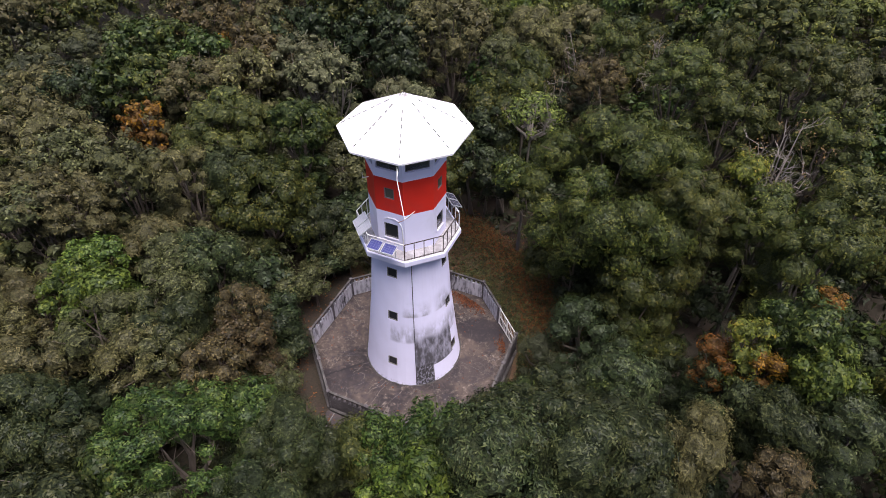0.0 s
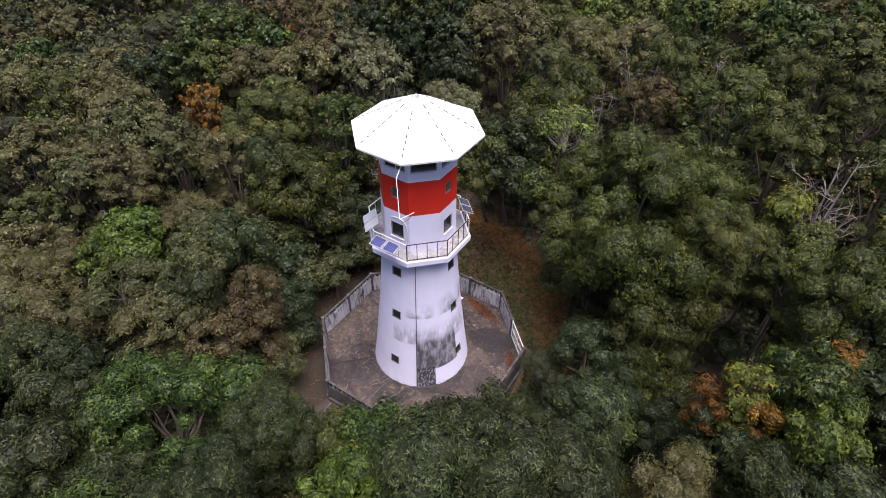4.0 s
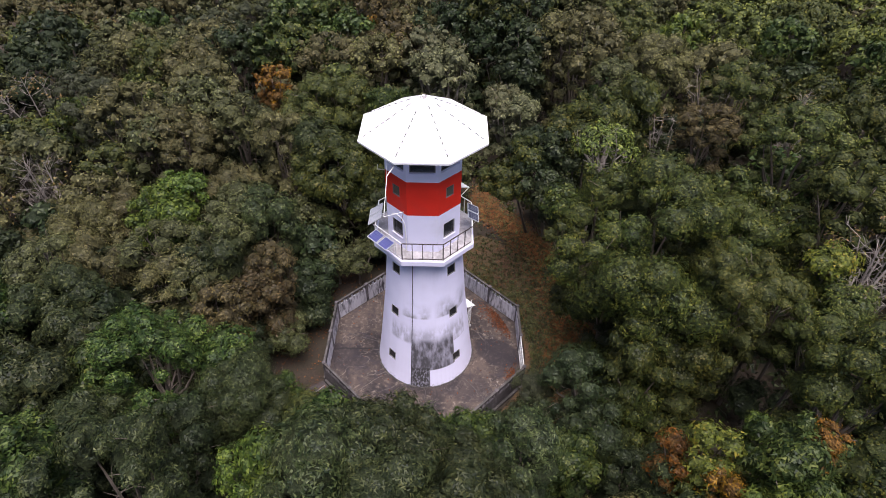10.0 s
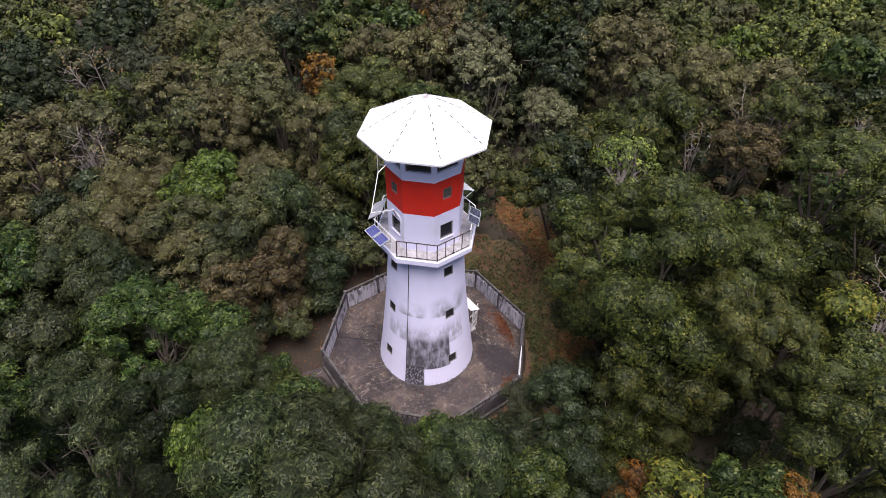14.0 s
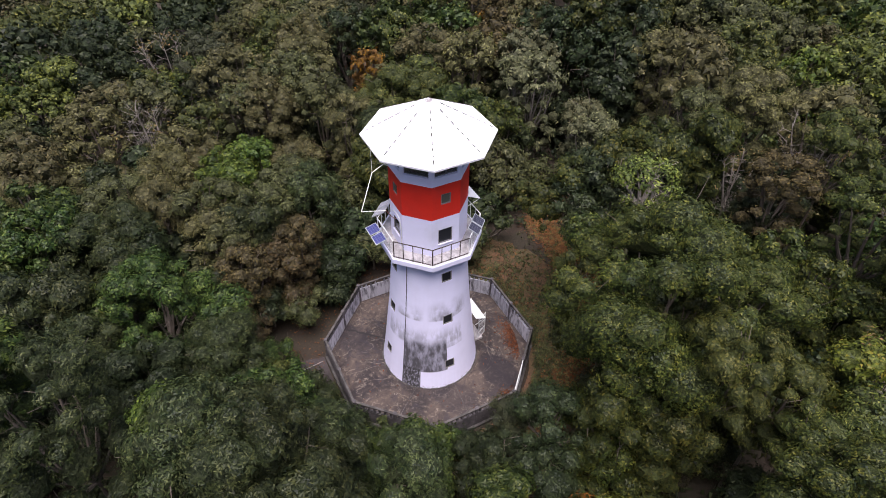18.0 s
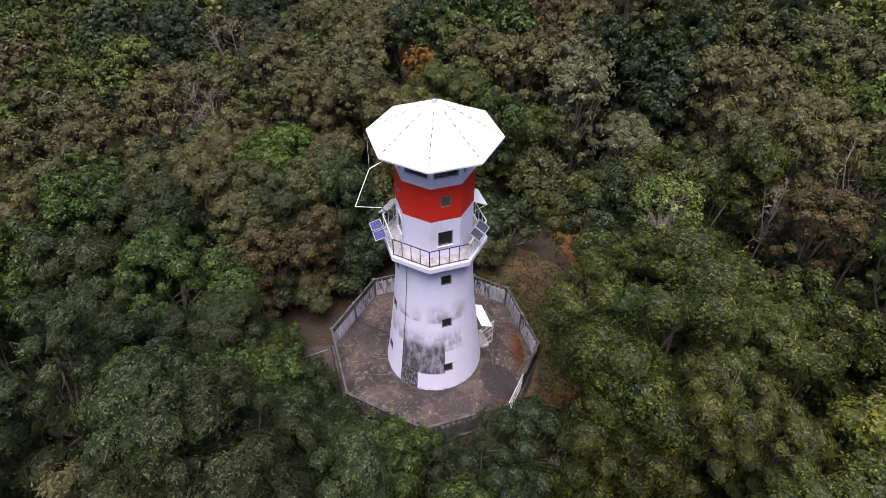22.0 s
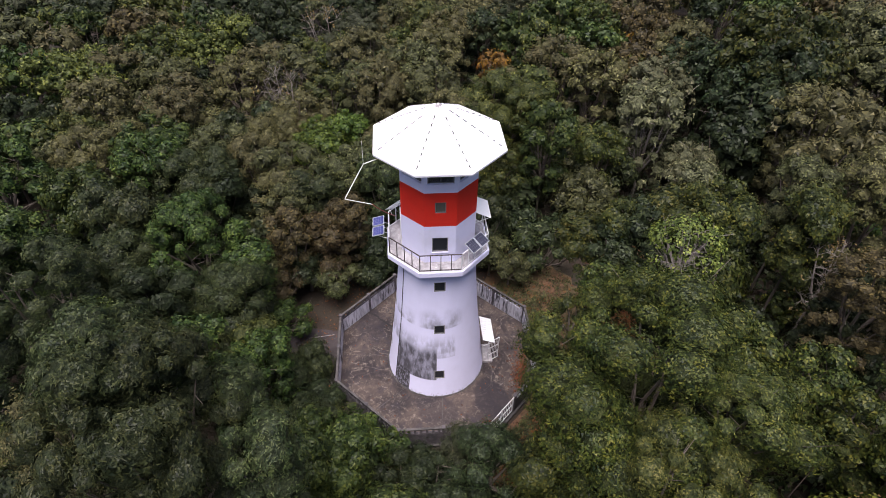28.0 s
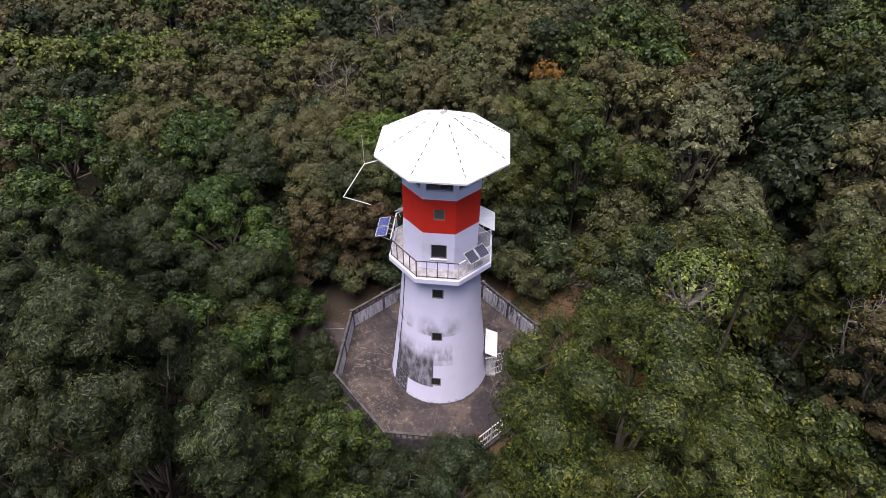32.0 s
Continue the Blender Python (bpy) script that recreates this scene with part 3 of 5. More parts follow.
def corrugated(p0, p1, q0, q1, mat, parent, name="sheet", waves=9):
    """A ribbed sheet between an inner edge p0-p1 and an outer edge q0-q1."""
    bm = bmesh.new()
    n = waves * 4
    for lift in (0.0, 0.012):
        pass
    rows = []
    for e0, e1 in ((p0, p1), (q0, q1)):
        e0, e1 = Vector(e0), Vector(e1)
        row = []
        for i in range(n + 1):
            row.append(e0.lerp(e1, i / n) + Vector((0, 0, 0.022 * math.cos(i * math.pi / 2))))
        rows.append(row)
    top = [[bm.verts.new(v + Vector((0, 0, 0.008))) for v in r] for r in rows]
    bot = [[bm.verts.new(v) for v in r] for r in rows]
    for i in range(n):
        bm.faces.new((top[0][i], top[0][i + 1], top[1][i + 1], top[1][i]))
        bm.faces.new((bot[0][i + 1], bot[0][i], bot[1][i], bot[1][i + 1]))
        bm.faces.new((top[1][i], top[1][i + 1], bot[1][i + 1], bot[1][i]))
    return part(name, bm, mat, parent)


m = face_pose(157.5, 0, 0)
awn = corrugated(m @ Vector((-0.95, 2.6, 2.5)), m @ Vector((0.85, 2.6, 2.5)), m @ Vector((-0.95, 3.3, 2.2)), m @ Vector((0.85, 3.3, 2.2)), SHEET, lighthouse, "door_awning", 11)
awn["label"] = "white corrugated sheet awning over the door"
for x in (-0.85, 0.75):
    part("awning_strut", tube(m @ Vector((x, 2.62, 1.85)), m @ Vector((x, 3.25, 2.2)), 0.02), STEEL_WHITE, awn)
up_awn = corrugated(m @ Vector((-0.75, AP + 0.01, 11.62)), m @ Vector((0.62, AP + 0.01, 11.62)), m @ Vector((-0.75, 2.5, 11.25)), m @ Vector((0.62, 2.5, 11.25)), SHEET, lighthouse, "gallery_awning", 8)
for x in (-0.68, 0.55):
    part("awning_strut", tube(m @ Vector((x, AP, 11.0)), m @ Vector((x, 2.42, 11.27)), 0.018), STEEL_WHITE, up_awn)

# ---- solar panels on the gallery rail ----


def solar_panel(az, x, out, z, w, d, tilt, label, cells=None):
    """A framed panel clamped to the rail by two arms."""
    m = face_pose(az, out, z) @ pose(x, 0, 0) @ pose(0, 0, 0, tilt)
    ob = thing("solar_panel", label, "solar panel", "solar panels on the gallery")
    ob.matrix_world = m
    part("glass_face", box(Matrix.Translation((0, 0, 0.006)), w - 0.06, d - 0.06, 0.02), cells or CELLS, ob)
    bm = bmesh.new()
    for s in (-1, 1):
        add_box(bm, Matrix.Translation((s * (w / 2 - 0.015), 0, 0)), 0.03, d, 0.035)
        add_box(bm, Matrix.Translation((0, s * (d / 2 - 0.015), 0)), w - 0.06, 0.03, 0.035)
    part("frame", bm, ALU, ob)
    inv = m.inverted()
    rail_p = face_pose(az, RR * math.cos(radians(22.5)), 0)
    for s in (-1, 1):
        foot = inv @ (rail_p @ Vector((x + s * w * 0.3, 0, Z_DECK + 0.62)))
        top = inv @ (rail_p @ Vector((x + s * w * 0.3, 0, Z_DECK + 1.0)))
        part("arm", tube(foot, Vector((s * w * 0.3, d * 0.3, -0.02)), 0.014, None, 6), STEEL_WHITE, ob)
        part("clamp", box(Matrix.Translation(top), 0.05, 0.07, 0.07), ALU, ob)
    return ob


solar_panel(-22.5, -0.3, 2.86, 10.52, 0.66, 0.58, -14, "blue solar panel in an aluminium frame, tilted out over the rail")
solar_panel(-22.5, 0.44, 2.86, 10.52, 0.66, 0.58, -14, "blue solar panel in an aluminium frame, tilted out over the rail")
solar_panel(112.5, -0.26, 2.42, 10.62, 0.58, 0.62, -28, "grey solar panel in an aluminium frame, on the rail", GREY_CELLS)
solar_panel(112.5, 0.36, 2.42, 10.62, 0.58, 0.62, -28, "grey solar panel in an aluminium frame, on the rail", GREY_CELLS)
solar_panel(292.5, -0.1, 2.4, 10.62, 0.6, 0.8, -35, "solar panel above the rail, pale with a painted sky reflection", PALE_CELLS)
solar_panel(292.5, 0.54, 2.4, 10.62, 0.6, 0.8, -35, "solar panel above the rail, pale with a painted sky reflection", PALE_CELLS)

# ---- bent mast and its aerial, with a slack cable to the gallery ----
mast = thing("aerial_mast", "thin white bent aerial mast held out from the eave", "antenna", at=(-0.06, -3.47, 14.9))
o = Vector((-0.06, -3.47, 14.9))
part("aerial_rod", tube((0, 0, 0), (0.02, 0, 1.4), 0.009, 0.005), STEEL_WHITE, mast)
part("lower_arm", tube((0, 0, 0), Vector((0.29, -4.54, 13.66)) - o, 0.016), STEEL_WHITE, mast)
part("bracket", tube((0, 0, 0), pol(-2, AP + 0.05, 15.1) - o, 0.02), STEEL_WHITE, mast)
s0, sm, s1 = Vector((0.29, -4.54, 13.66)), Vector((0.63, -3.46, 13.26)), Vector((-0.26, -2.0, 11.45))
pts = [s0.lerp(sm, t) - o for t in np.linspace(0, 1, 7)]
pts += [sm.lerp(s1, t) - o - Vector((0, 0, 0.35 * t * (1 - t))) for t in np.linspace(0.15, 1, 7)]
part("stay_wire", pipe(pts[:7], 0.015, 5), STEEL_WHITE, mast)
part("feeder_cable", pipe(pts[6:], 0.018, 5), RED_CABLE, mast)

# ---- terrace, its wall and gate ----
R_T = 6.17
terrace = tagged(new("terrace_floor"), "octagonal stained brown concrete terrace round the lighthouse", "terrace", kind="structure")
part("slab", prism([octagon(R_T + 0.06, -0.6), octagon(R_T + 0.06, 0.0)]), TERRACE, terrace)
bm = bmesh.new()
for a in (-80, 22, 68, 128):
    add_box(bm, face_pose(a, 4.4, 0.002) @ pose(0, 0, 0, 0, 0, 6), 0.025, 3.0, 0.008)
part("joint", bm, PLINTH, terrace, "dark joints between the slabs")
# paved apron outside the terrace
bm = bmesh.new()
solid(bm, [Vector(p) for p in ((-6.3, -7.2, -0.5), (-2.6, -8.2, -0.5), (-0.6, -6.35, -0.5), (-4.5, -4.55, -0.5), (-6.3, -7.2, -0.04), (-2.6, -8.2, -0.04), (-0.6, -6.35, -0.04), (-4.5, -4.55, -0.04))], BOX)
tagged(part("pavement", bm, PAVING, None), "grey concrete paving outside the terrace wall", "pavement", kind="structure")
wall = tagged(new("terrace_wall"), "low precast concrete wall with pierced top, streaked black and white", "wall", kind="structure")


def wall_run(a, b, skip_gate=None, rail_mat=WASH):
    """One straight side: posts, two solid panels and pierced top blocks."""
    d = b - a
    az = math.degrees(math.atan2(d.y, d.x))
    for k in range(2):
        p, q = a.lerp(b, k / 2), a.lerp(b, (k + 1) / 2)
        if skip_gate == k:
            continue
        mid = (p + q) / 2
        r = Matrix.Translation(mid) @ pose(0, 0, 0, 0, 0, az)
        L = (q - p).length - 0.16
        part("panel", box(r @ pose(0, 0, 0.53), L, 0.09, 1.06), WASH, wall)
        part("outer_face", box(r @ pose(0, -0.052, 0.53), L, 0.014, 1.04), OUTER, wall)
        part("coping", box(r @ pose(0, 0, 1.45), L, 0.13, 0.1, 0.012), PLINTH, wall)
        n = 7
        for i in range(n):
            if random.random() < 0.04:
                continue
            part("pierced_block", box(r @ pose(-L / 2 + L * (i + 0.5) / n, 0, 1.23), 0.1, 0.08, 0.34), rail_mat, wall)
        part("mid_rail", box(r @ pose(0, 0, 1.1), L, 0.1, 0.08), rail_mat, wall)


for k in range(8):
    a, b = pol(45 * k, R_T), pol(45 * k + 45, R_T)
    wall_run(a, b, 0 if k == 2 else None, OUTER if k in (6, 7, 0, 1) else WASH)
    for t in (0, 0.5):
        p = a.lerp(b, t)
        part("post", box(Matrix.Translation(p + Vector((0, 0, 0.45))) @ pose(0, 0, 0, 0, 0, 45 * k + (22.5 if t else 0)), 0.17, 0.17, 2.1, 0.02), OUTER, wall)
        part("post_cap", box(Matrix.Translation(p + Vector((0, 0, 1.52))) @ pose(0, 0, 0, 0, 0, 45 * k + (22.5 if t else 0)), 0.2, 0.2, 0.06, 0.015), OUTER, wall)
    # dark plinth below the wall on its outer side
    part("plinth", box(face_pose(45 * k + 22.5, R_T * math.cos(radians(22.5)) + 0.12, -0.2), R_T * 0.765, 0.16, 0.5, 0.02), PLINTH, wall)

ga, gb = pol(90, R_T), pol(112.5, R_T * math.cos(radians(22.5)))
gate = thing("gate", "white painted steel grille gate in the terrace wall", "gate", at=tuple(ga))
g = (gb - ga)
gz = math.degrees(math.atan2(g.y, g.x))
gl = g.length
bm = bmesh.new()
gm = pose(0, 0, 0, 0, 0, gz)
for x in (0.12, gl / 2, gl - 0.12):
    add_box(bm, gm @ pose(x, 0, 0.78), 0.05, 0.05, 1.4)
for z in (0.15, 0.78, 1.42):
    add_box(bm, gm @ pose(gl / 2, 0, z), gl - 0.2, 0.04, 0.05)
part("gate_frame", bm, STEEL_WHITE, gate)
for i in range(12):
    part("bar", box(gm @ pose(0.2 + (gl - 0.4) * i / 11, 0, 0.78), 0.02, 0.02, 1.26), STEEL_WHITE, gate)

# open ironwork leaf beside the entrance
leaf = thing("grille_door", "open white ironwork grille door leaning by the entrance", "door", at=tuple(face_pose(157.5, 3.0, 0) @ Vector((-0.62, 0, 0))))
bm = bmesh.new()
lm = pose(0, 0, 0, 0, 0, 95)
for x in (0.02, 0.78):
    add_box(bm, lm @ pose(x, 0, 0.95), 0.04, 0.03, 1.85)
for z in (0.05, 0.65, 1.25, 1.86):
    add_box(bm, lm @ pose(0.4, 0, z), 0.8, 0.03, 0.035)
part("frame", bm, STEEL_WHITE, leaf)
for i in range(6):
    part("bar", box(lm @ pose(0.13 + i * 0.11, 0, 0.95), 0.016, 0.016, 1.8), STEEL_WHITE, leaf)
part("step", box(face_pose(157.5, 3.05, 0.09), 1.3, 0.6, 0.18, 0.02), DECK, lighthouse, "worn concrete doorstep")


def rod(a, b, r, label):
    o0 = Vector(a)
    ob = thing("pipe", label, "pipe", "pipes on the paving", at=a)
    part("tube", tube((0, 0, 0), Vector(b) - o0, r * 0.6), FRAME, ob)


rod((-4.75, -6.45, 0.02), (-4.05, -5.0, 0.35), 0.03, "thin grey pipe leaning on the terrace wall")
rod((-2.2, -6.6, 0.02), (-1.85, -5.85, 0.35), 0.028, "short thin grey pipe leaning on the terrace wall")
rod((0.62, -7.4, -0.05), (0.5, -6.4, 0.35), 0.03, "thin rusty pipe outside the terrace wall")

# ---- foliage meshes ----
rng = np.random.default_rng(7)


def unit(v):
    return v / np.maximum(np.linalg.norm(v, axis=-1, keepdims=True), 1e-9)


def leaf_cloud(centres, normals, length, width, droop, spread, count, radius):
    """Pointed leaves lying over clumps that face outwards: an array of vertices (n, 3, 3)."""
    c = np.repeat(centres, count, 0)
    out = np.repeat(normals, count, 0)
    rad = np.repeat(radius, count)[:, None]
    d = unit(out + rng.normal(size=c.shape) * 0.85)
    p = d * rad * (0.35 + 0.8 * rng.random((len(c), 1)))
    p = c + p * 1.45 - out * np.sum(p * out, 1, keepdims=True) * 0.95
    ax = rng.normal(size=c.shape) + d * 0.35 + np.array([0, 0, -droop])
    ax = unit(ax - d * np.sum(ax * d, 1, keepdims=True) * (1 - spread * 0.6))
    face = unit(d * 0.3 + out * 0.7 + np.array([0, 0, 0.06]) + rng.normal(size=c.shape) * 0.3)
    side = unit(np.cross(ax, face))
    L = length * (0.7 + 0.6 * rng.random((len(c), 1)))
    w = width * (0.75 + 0.5 * rng.random((len(c), 1)))
    return np.stack([p - ax * L * 0.5 + side * w * 0.6, p - ax * L * 0.5 - side * w * 0.6, p + ax * L * 0.5 - np.array([0, 0, 1.0]) * L * 0.1], 1)


def cloud_mesh(name, leaves, mat, core=None, deep_mat=None):
    """One mesh of loose triangles; core holds shaded inner triangles with their own material."""
    inner = 0 if core is None else len(core)
    if inner:
        leaves = np.concatenate([leaves, core])
    n = len(leaves)
    me = bpy.data.meshes.new(name)
    me.vertices.add(n * 3)
    me.vertices.foreach_set("co", leaves.astype(np.float32).ravel())
    me.loops.add(n * 3)
    me.loops.foreach_set("vertex_index", np.arange(n * 3, dtype=np.int32))
    me.polygons.add(n)
    me.polygons.foreach_set("loop_start", np.arange(0, n * 3, 3, dtype=np.int32))
    me.materials.append(mat)
    if inner:
        me.materials.append(deep_mat)
        me.polygons.foreach_set("material_index", np.repeat((0, 1), (n - inner, inner)).astype(np.int32))
    me.update(calc_edges=True)
    return me


# kind: leaf length, leaf width, leaves to a rosette, rosette spacing, droop, flatness, lobe radius, height over radius, share of empty rosettes
KINDS = {
    "mango": (0.105, 0.05, 5, 0.17, 0.4, 0.0, 0.74, 0.9, 0.06),
    "giant": (0.105, 0.05, 5, 0.17, 0.4, 0.0, 1.1, 0.9, 0.06),
    "young": (0.105, 0.05, 5, 0.165, 0.4, 0.0, 0.55, 1.25, 0.04),
    "broad": (0.15, 0.062, 6, 0.21, 0.2, 0.1, 0.55, 0.9, 0.1),
    "lance": (0.125, 0.036, 6, 0.175, 0.5, 0.0, 0.7, 0.85, 0.06),
    "bright": (0.13, 0.06, 5, 0.18, 0.15, 0.1, 0.48, 0.9, 0.08),
    "dark": (0.115, 0.05, 5, 0.185, 0.35, 0.1, 0.62, 0.85, 0.1),
    "olive": (0.11, 0.034, 6, 0.175, 0.25, 0.3, 0.58, 0.75, 0.1),
    "fine": (0.115, 0.03, 7, 0.175, 0.2, 0.35, 0.58, 0.72, 0.12),
    "feather": (0.11, 0.034, 6, 0.17, 0.3, 0.2, 0.58, 0.8, 0.1),
    "smoke": (0.12, 0.02, 8, 0.16, 0.1, 0.0, 0.55, 1.1, 0.0),
    "umbrella": (0.105, 0.048, 5, 0.165, 0.25, 0.1, 0.5, 0.6, 0.2),
    "pale": (0.15, 0.036, 8, 0.24, 0.1, 0.4, 0.5, 0.7, 0.2),
    "russet": (0.1, 0.042, 5, 0.16, 0.3, 0.2, 0.42, 0.85, 0.2),
    "yellow": (0.12, 0.052, 5, 0.17, 0.25, 0.2, 0.5, 0.85, 0.12),
    "brown": (0.105, 0.04, 5, 0.165, 0.3, 0.3, 0.48, 0.8, 0.2),
    "bare": (0.1, 0.04, 4, 0.3, 0.3, 0.3, 0.6, 0.8, 0.8),
}
LEAF = {
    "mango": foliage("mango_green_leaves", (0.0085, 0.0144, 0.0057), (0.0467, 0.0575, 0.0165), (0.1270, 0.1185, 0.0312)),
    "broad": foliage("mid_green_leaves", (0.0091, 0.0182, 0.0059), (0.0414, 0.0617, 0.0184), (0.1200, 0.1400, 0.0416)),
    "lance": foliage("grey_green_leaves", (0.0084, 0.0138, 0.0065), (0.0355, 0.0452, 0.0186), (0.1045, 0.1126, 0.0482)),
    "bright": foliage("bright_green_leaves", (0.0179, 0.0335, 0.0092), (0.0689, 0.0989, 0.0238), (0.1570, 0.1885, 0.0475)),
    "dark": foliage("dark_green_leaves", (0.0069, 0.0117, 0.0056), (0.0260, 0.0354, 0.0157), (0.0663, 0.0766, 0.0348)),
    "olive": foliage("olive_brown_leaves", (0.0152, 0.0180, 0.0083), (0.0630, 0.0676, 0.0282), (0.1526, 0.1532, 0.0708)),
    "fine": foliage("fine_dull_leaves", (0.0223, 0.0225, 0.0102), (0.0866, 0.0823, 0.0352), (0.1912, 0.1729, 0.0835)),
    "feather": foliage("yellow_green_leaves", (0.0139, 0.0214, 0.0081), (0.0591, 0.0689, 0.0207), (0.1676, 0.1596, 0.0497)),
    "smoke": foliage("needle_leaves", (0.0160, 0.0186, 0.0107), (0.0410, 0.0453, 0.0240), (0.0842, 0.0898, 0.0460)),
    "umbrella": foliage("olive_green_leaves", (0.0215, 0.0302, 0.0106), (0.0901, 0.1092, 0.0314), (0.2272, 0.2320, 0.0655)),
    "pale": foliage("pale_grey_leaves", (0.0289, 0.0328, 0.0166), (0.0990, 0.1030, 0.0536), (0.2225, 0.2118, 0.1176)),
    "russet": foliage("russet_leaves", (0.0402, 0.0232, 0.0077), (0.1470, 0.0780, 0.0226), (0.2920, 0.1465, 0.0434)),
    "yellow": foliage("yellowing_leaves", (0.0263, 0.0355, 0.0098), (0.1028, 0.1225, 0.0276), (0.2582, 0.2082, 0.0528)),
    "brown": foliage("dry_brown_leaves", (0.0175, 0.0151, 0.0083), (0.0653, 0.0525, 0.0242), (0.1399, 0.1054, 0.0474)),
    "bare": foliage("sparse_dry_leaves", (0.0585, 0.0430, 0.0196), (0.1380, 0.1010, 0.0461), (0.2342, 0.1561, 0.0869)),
}


LEAF["giant"] = LEAF["young"] = LEAF["mango"]


def dense(kind):
    """The inner leaves of a crown, too dense to tell apart: the same colours, mottled at leaf size."""
    n = Nodes("inner_" + kind + "_foliage", 0.7)
    n.b.inputs["Specular IOR Level"].default_value = 0.2
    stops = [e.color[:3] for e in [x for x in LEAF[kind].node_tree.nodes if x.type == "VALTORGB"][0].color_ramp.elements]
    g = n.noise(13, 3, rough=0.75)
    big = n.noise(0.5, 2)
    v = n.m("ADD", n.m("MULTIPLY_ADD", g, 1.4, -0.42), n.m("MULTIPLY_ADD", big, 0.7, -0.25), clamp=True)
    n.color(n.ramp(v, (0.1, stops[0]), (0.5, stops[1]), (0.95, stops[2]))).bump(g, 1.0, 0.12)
    return n.mat


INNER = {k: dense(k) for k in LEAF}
LABELS = {
    "young": "slender young mango tree with a tall leafy crown",
    "giant": "spreading old mango tree with domed lobes of olive-green leaves",
    "mango": "tall tree with lobed crown of glossy olive-green leaves", "broad": "broadleaf tree with mid-green rosettes of leaves",
    "lance": "tree with drooping narrow grey-green leaves", "bright": "small tree with fresh bright green leaves",
    "dark": "shaded tree with dark green leaves", "olive": "low tree with dull olive-brown foliage",
    "fine": "tree with fine dull brownish-green foliage", "feather": "tree with feathery yellow-green foliage",
    "smoke": "soft dark needle-leaved tree beside the terrace", "umbrella": "open flat-topped tree with pale limbs",
    "pale": "tree with pale grey-green leaf rosettes", "russet": "tree turning russet red, with thin leaves",
    "yellow": "tree with yellowing thin foliage", "brown": "dry brown-green scrubby tree at the clearing",
    "bare": "nearly bare tree with pale grey twigs",
}
CROWNS, BRANCHES, TRUNKS = {}, {}, {}


def ico(level):
    bm = bmesh.new()
    bmesh.ops.create_icosphere(bm, subdivisions=level, radius=1)
    t = np.array([[v.co[:] for v in f.verts] for f in bm.faces])
    bm.free()
    return t


ICO, ROUND = ico(1), ico(2)


def sunflower(n, low, spin):
    """Even directions over a sphere from the top down to the height low."""
    u = 1 - (1 - low) * (np.arange(n) + 0.5) / n
    ang = np.arange(n) * 2.39996 + spin
    ring = np.sqrt(np.maximum(0, 1 - u * u))
    return np.stack([ring * np.cos(ang), ring * np.sin(ang), u], 1)


def crown_lobes(R, kind, deep):
    """The rounded lobes over the dome of a crown: centres, radii, outward directions."""
    l, hr = min(KINDS[kind][6], 0.48 * R), KINDS[kind][7]
    low = (-0.3, -0.75, -0.6)[deep]
    n = max(6, int(1.08 * (1 - low) * (R / l) ** 2))
    d = unit(sunflower(n, low, rng.random() * 6) + rng.normal(size=(n, 3)) * 0.13)
    r = l * (0.45 + 0.95 * rng.random(n) ** 1.4)
    c = d * ((R - r * 0.9) * (0.8 + 0.3 * rng.random(n)))[:, None] * np.array([1, 1, hr])
    c[d[:, 2] < 0, 2] *= 1.5
    if deep == 2:
        # lower foliage that hangs down the sides of a tall crown
        k = int(4.5 * R / l)
        t = np.arange(k) * 2.39996
        side = np.stack([np.cos(t), np.sin(t), np.zeros(k)], 1)
        drop = -R * (0.7 + 1.5 * (np.arange(k) + 0.5) / k)
        q = l * (0.75 + 0.4 * rng.random(k))
        c = np.concatenate([c, side * ((R - q) * (0.7 + 0.35 * rng.random(k)))[:, None] + np.stack([0 * drop, 0 * drop, drop], 1)])
        r, d = np.append(r, q), np.concatenate([d, unit(side + np.array([0, 0, 0.3]))])
    return c, r, unit(d + np.array([0, 0, 0.45]))


def rosettes(lc, lr, ln, kind, grow, skirt):
    """Twig tips spread over the open sides of the lobes: places and outward directions."""
    s, gap = KINDS[kind][3] * grow, KINDS[kind][8]
    ps, ds = [], []
    for i in range(len(lc)):
        k = max(5, int(2 * math.pi * 1.3 * lr[i] ** 2 / (s * s * 0.62) * (0.5 if lc[i][2] < skirt else 1.0)))
        d = sunflower(k, -0.3, rng.random() * 6)
        ex = unit(np.cross(ln[i], (0.3, 0.5, 0.8)))
        d = unit(np.outer(d[:, 0], ex) + np.outer(d[:, 1], np.cross(ln[i], ex)) + np.outer(d[:, 2], ln[i]) + rng.normal(size=(k, 3)) * 0.12)
        bump = sum(np.sin(d @ rng.normal(size=3) * lr[i] * q + rng.random() * 6) for q in (5, 7, 9, 12)) / 4
        p = lc[i] + d * (lr[i] * (0.96 + 0.1 * rng.normal(size=k)) + 0.22 * min(1.0, lr[i] / 0.6) * bump)[:, None] * np.array([1, 1, 0.88])
        near = np.linalg.norm((p[:, None] - lc[None]) / np.array([1, 1, 0.88]), axis=2) < lr[None] * 0.92
        near[:, i] = False
        keep = ~near.any(1) & (d[:, 2] > -0.3) & (rng.random(k) > gap)
        ps.append(p[keep])
        ds.append(d[keep])
    return np.concatenate(ps), np.concatenate(ds)


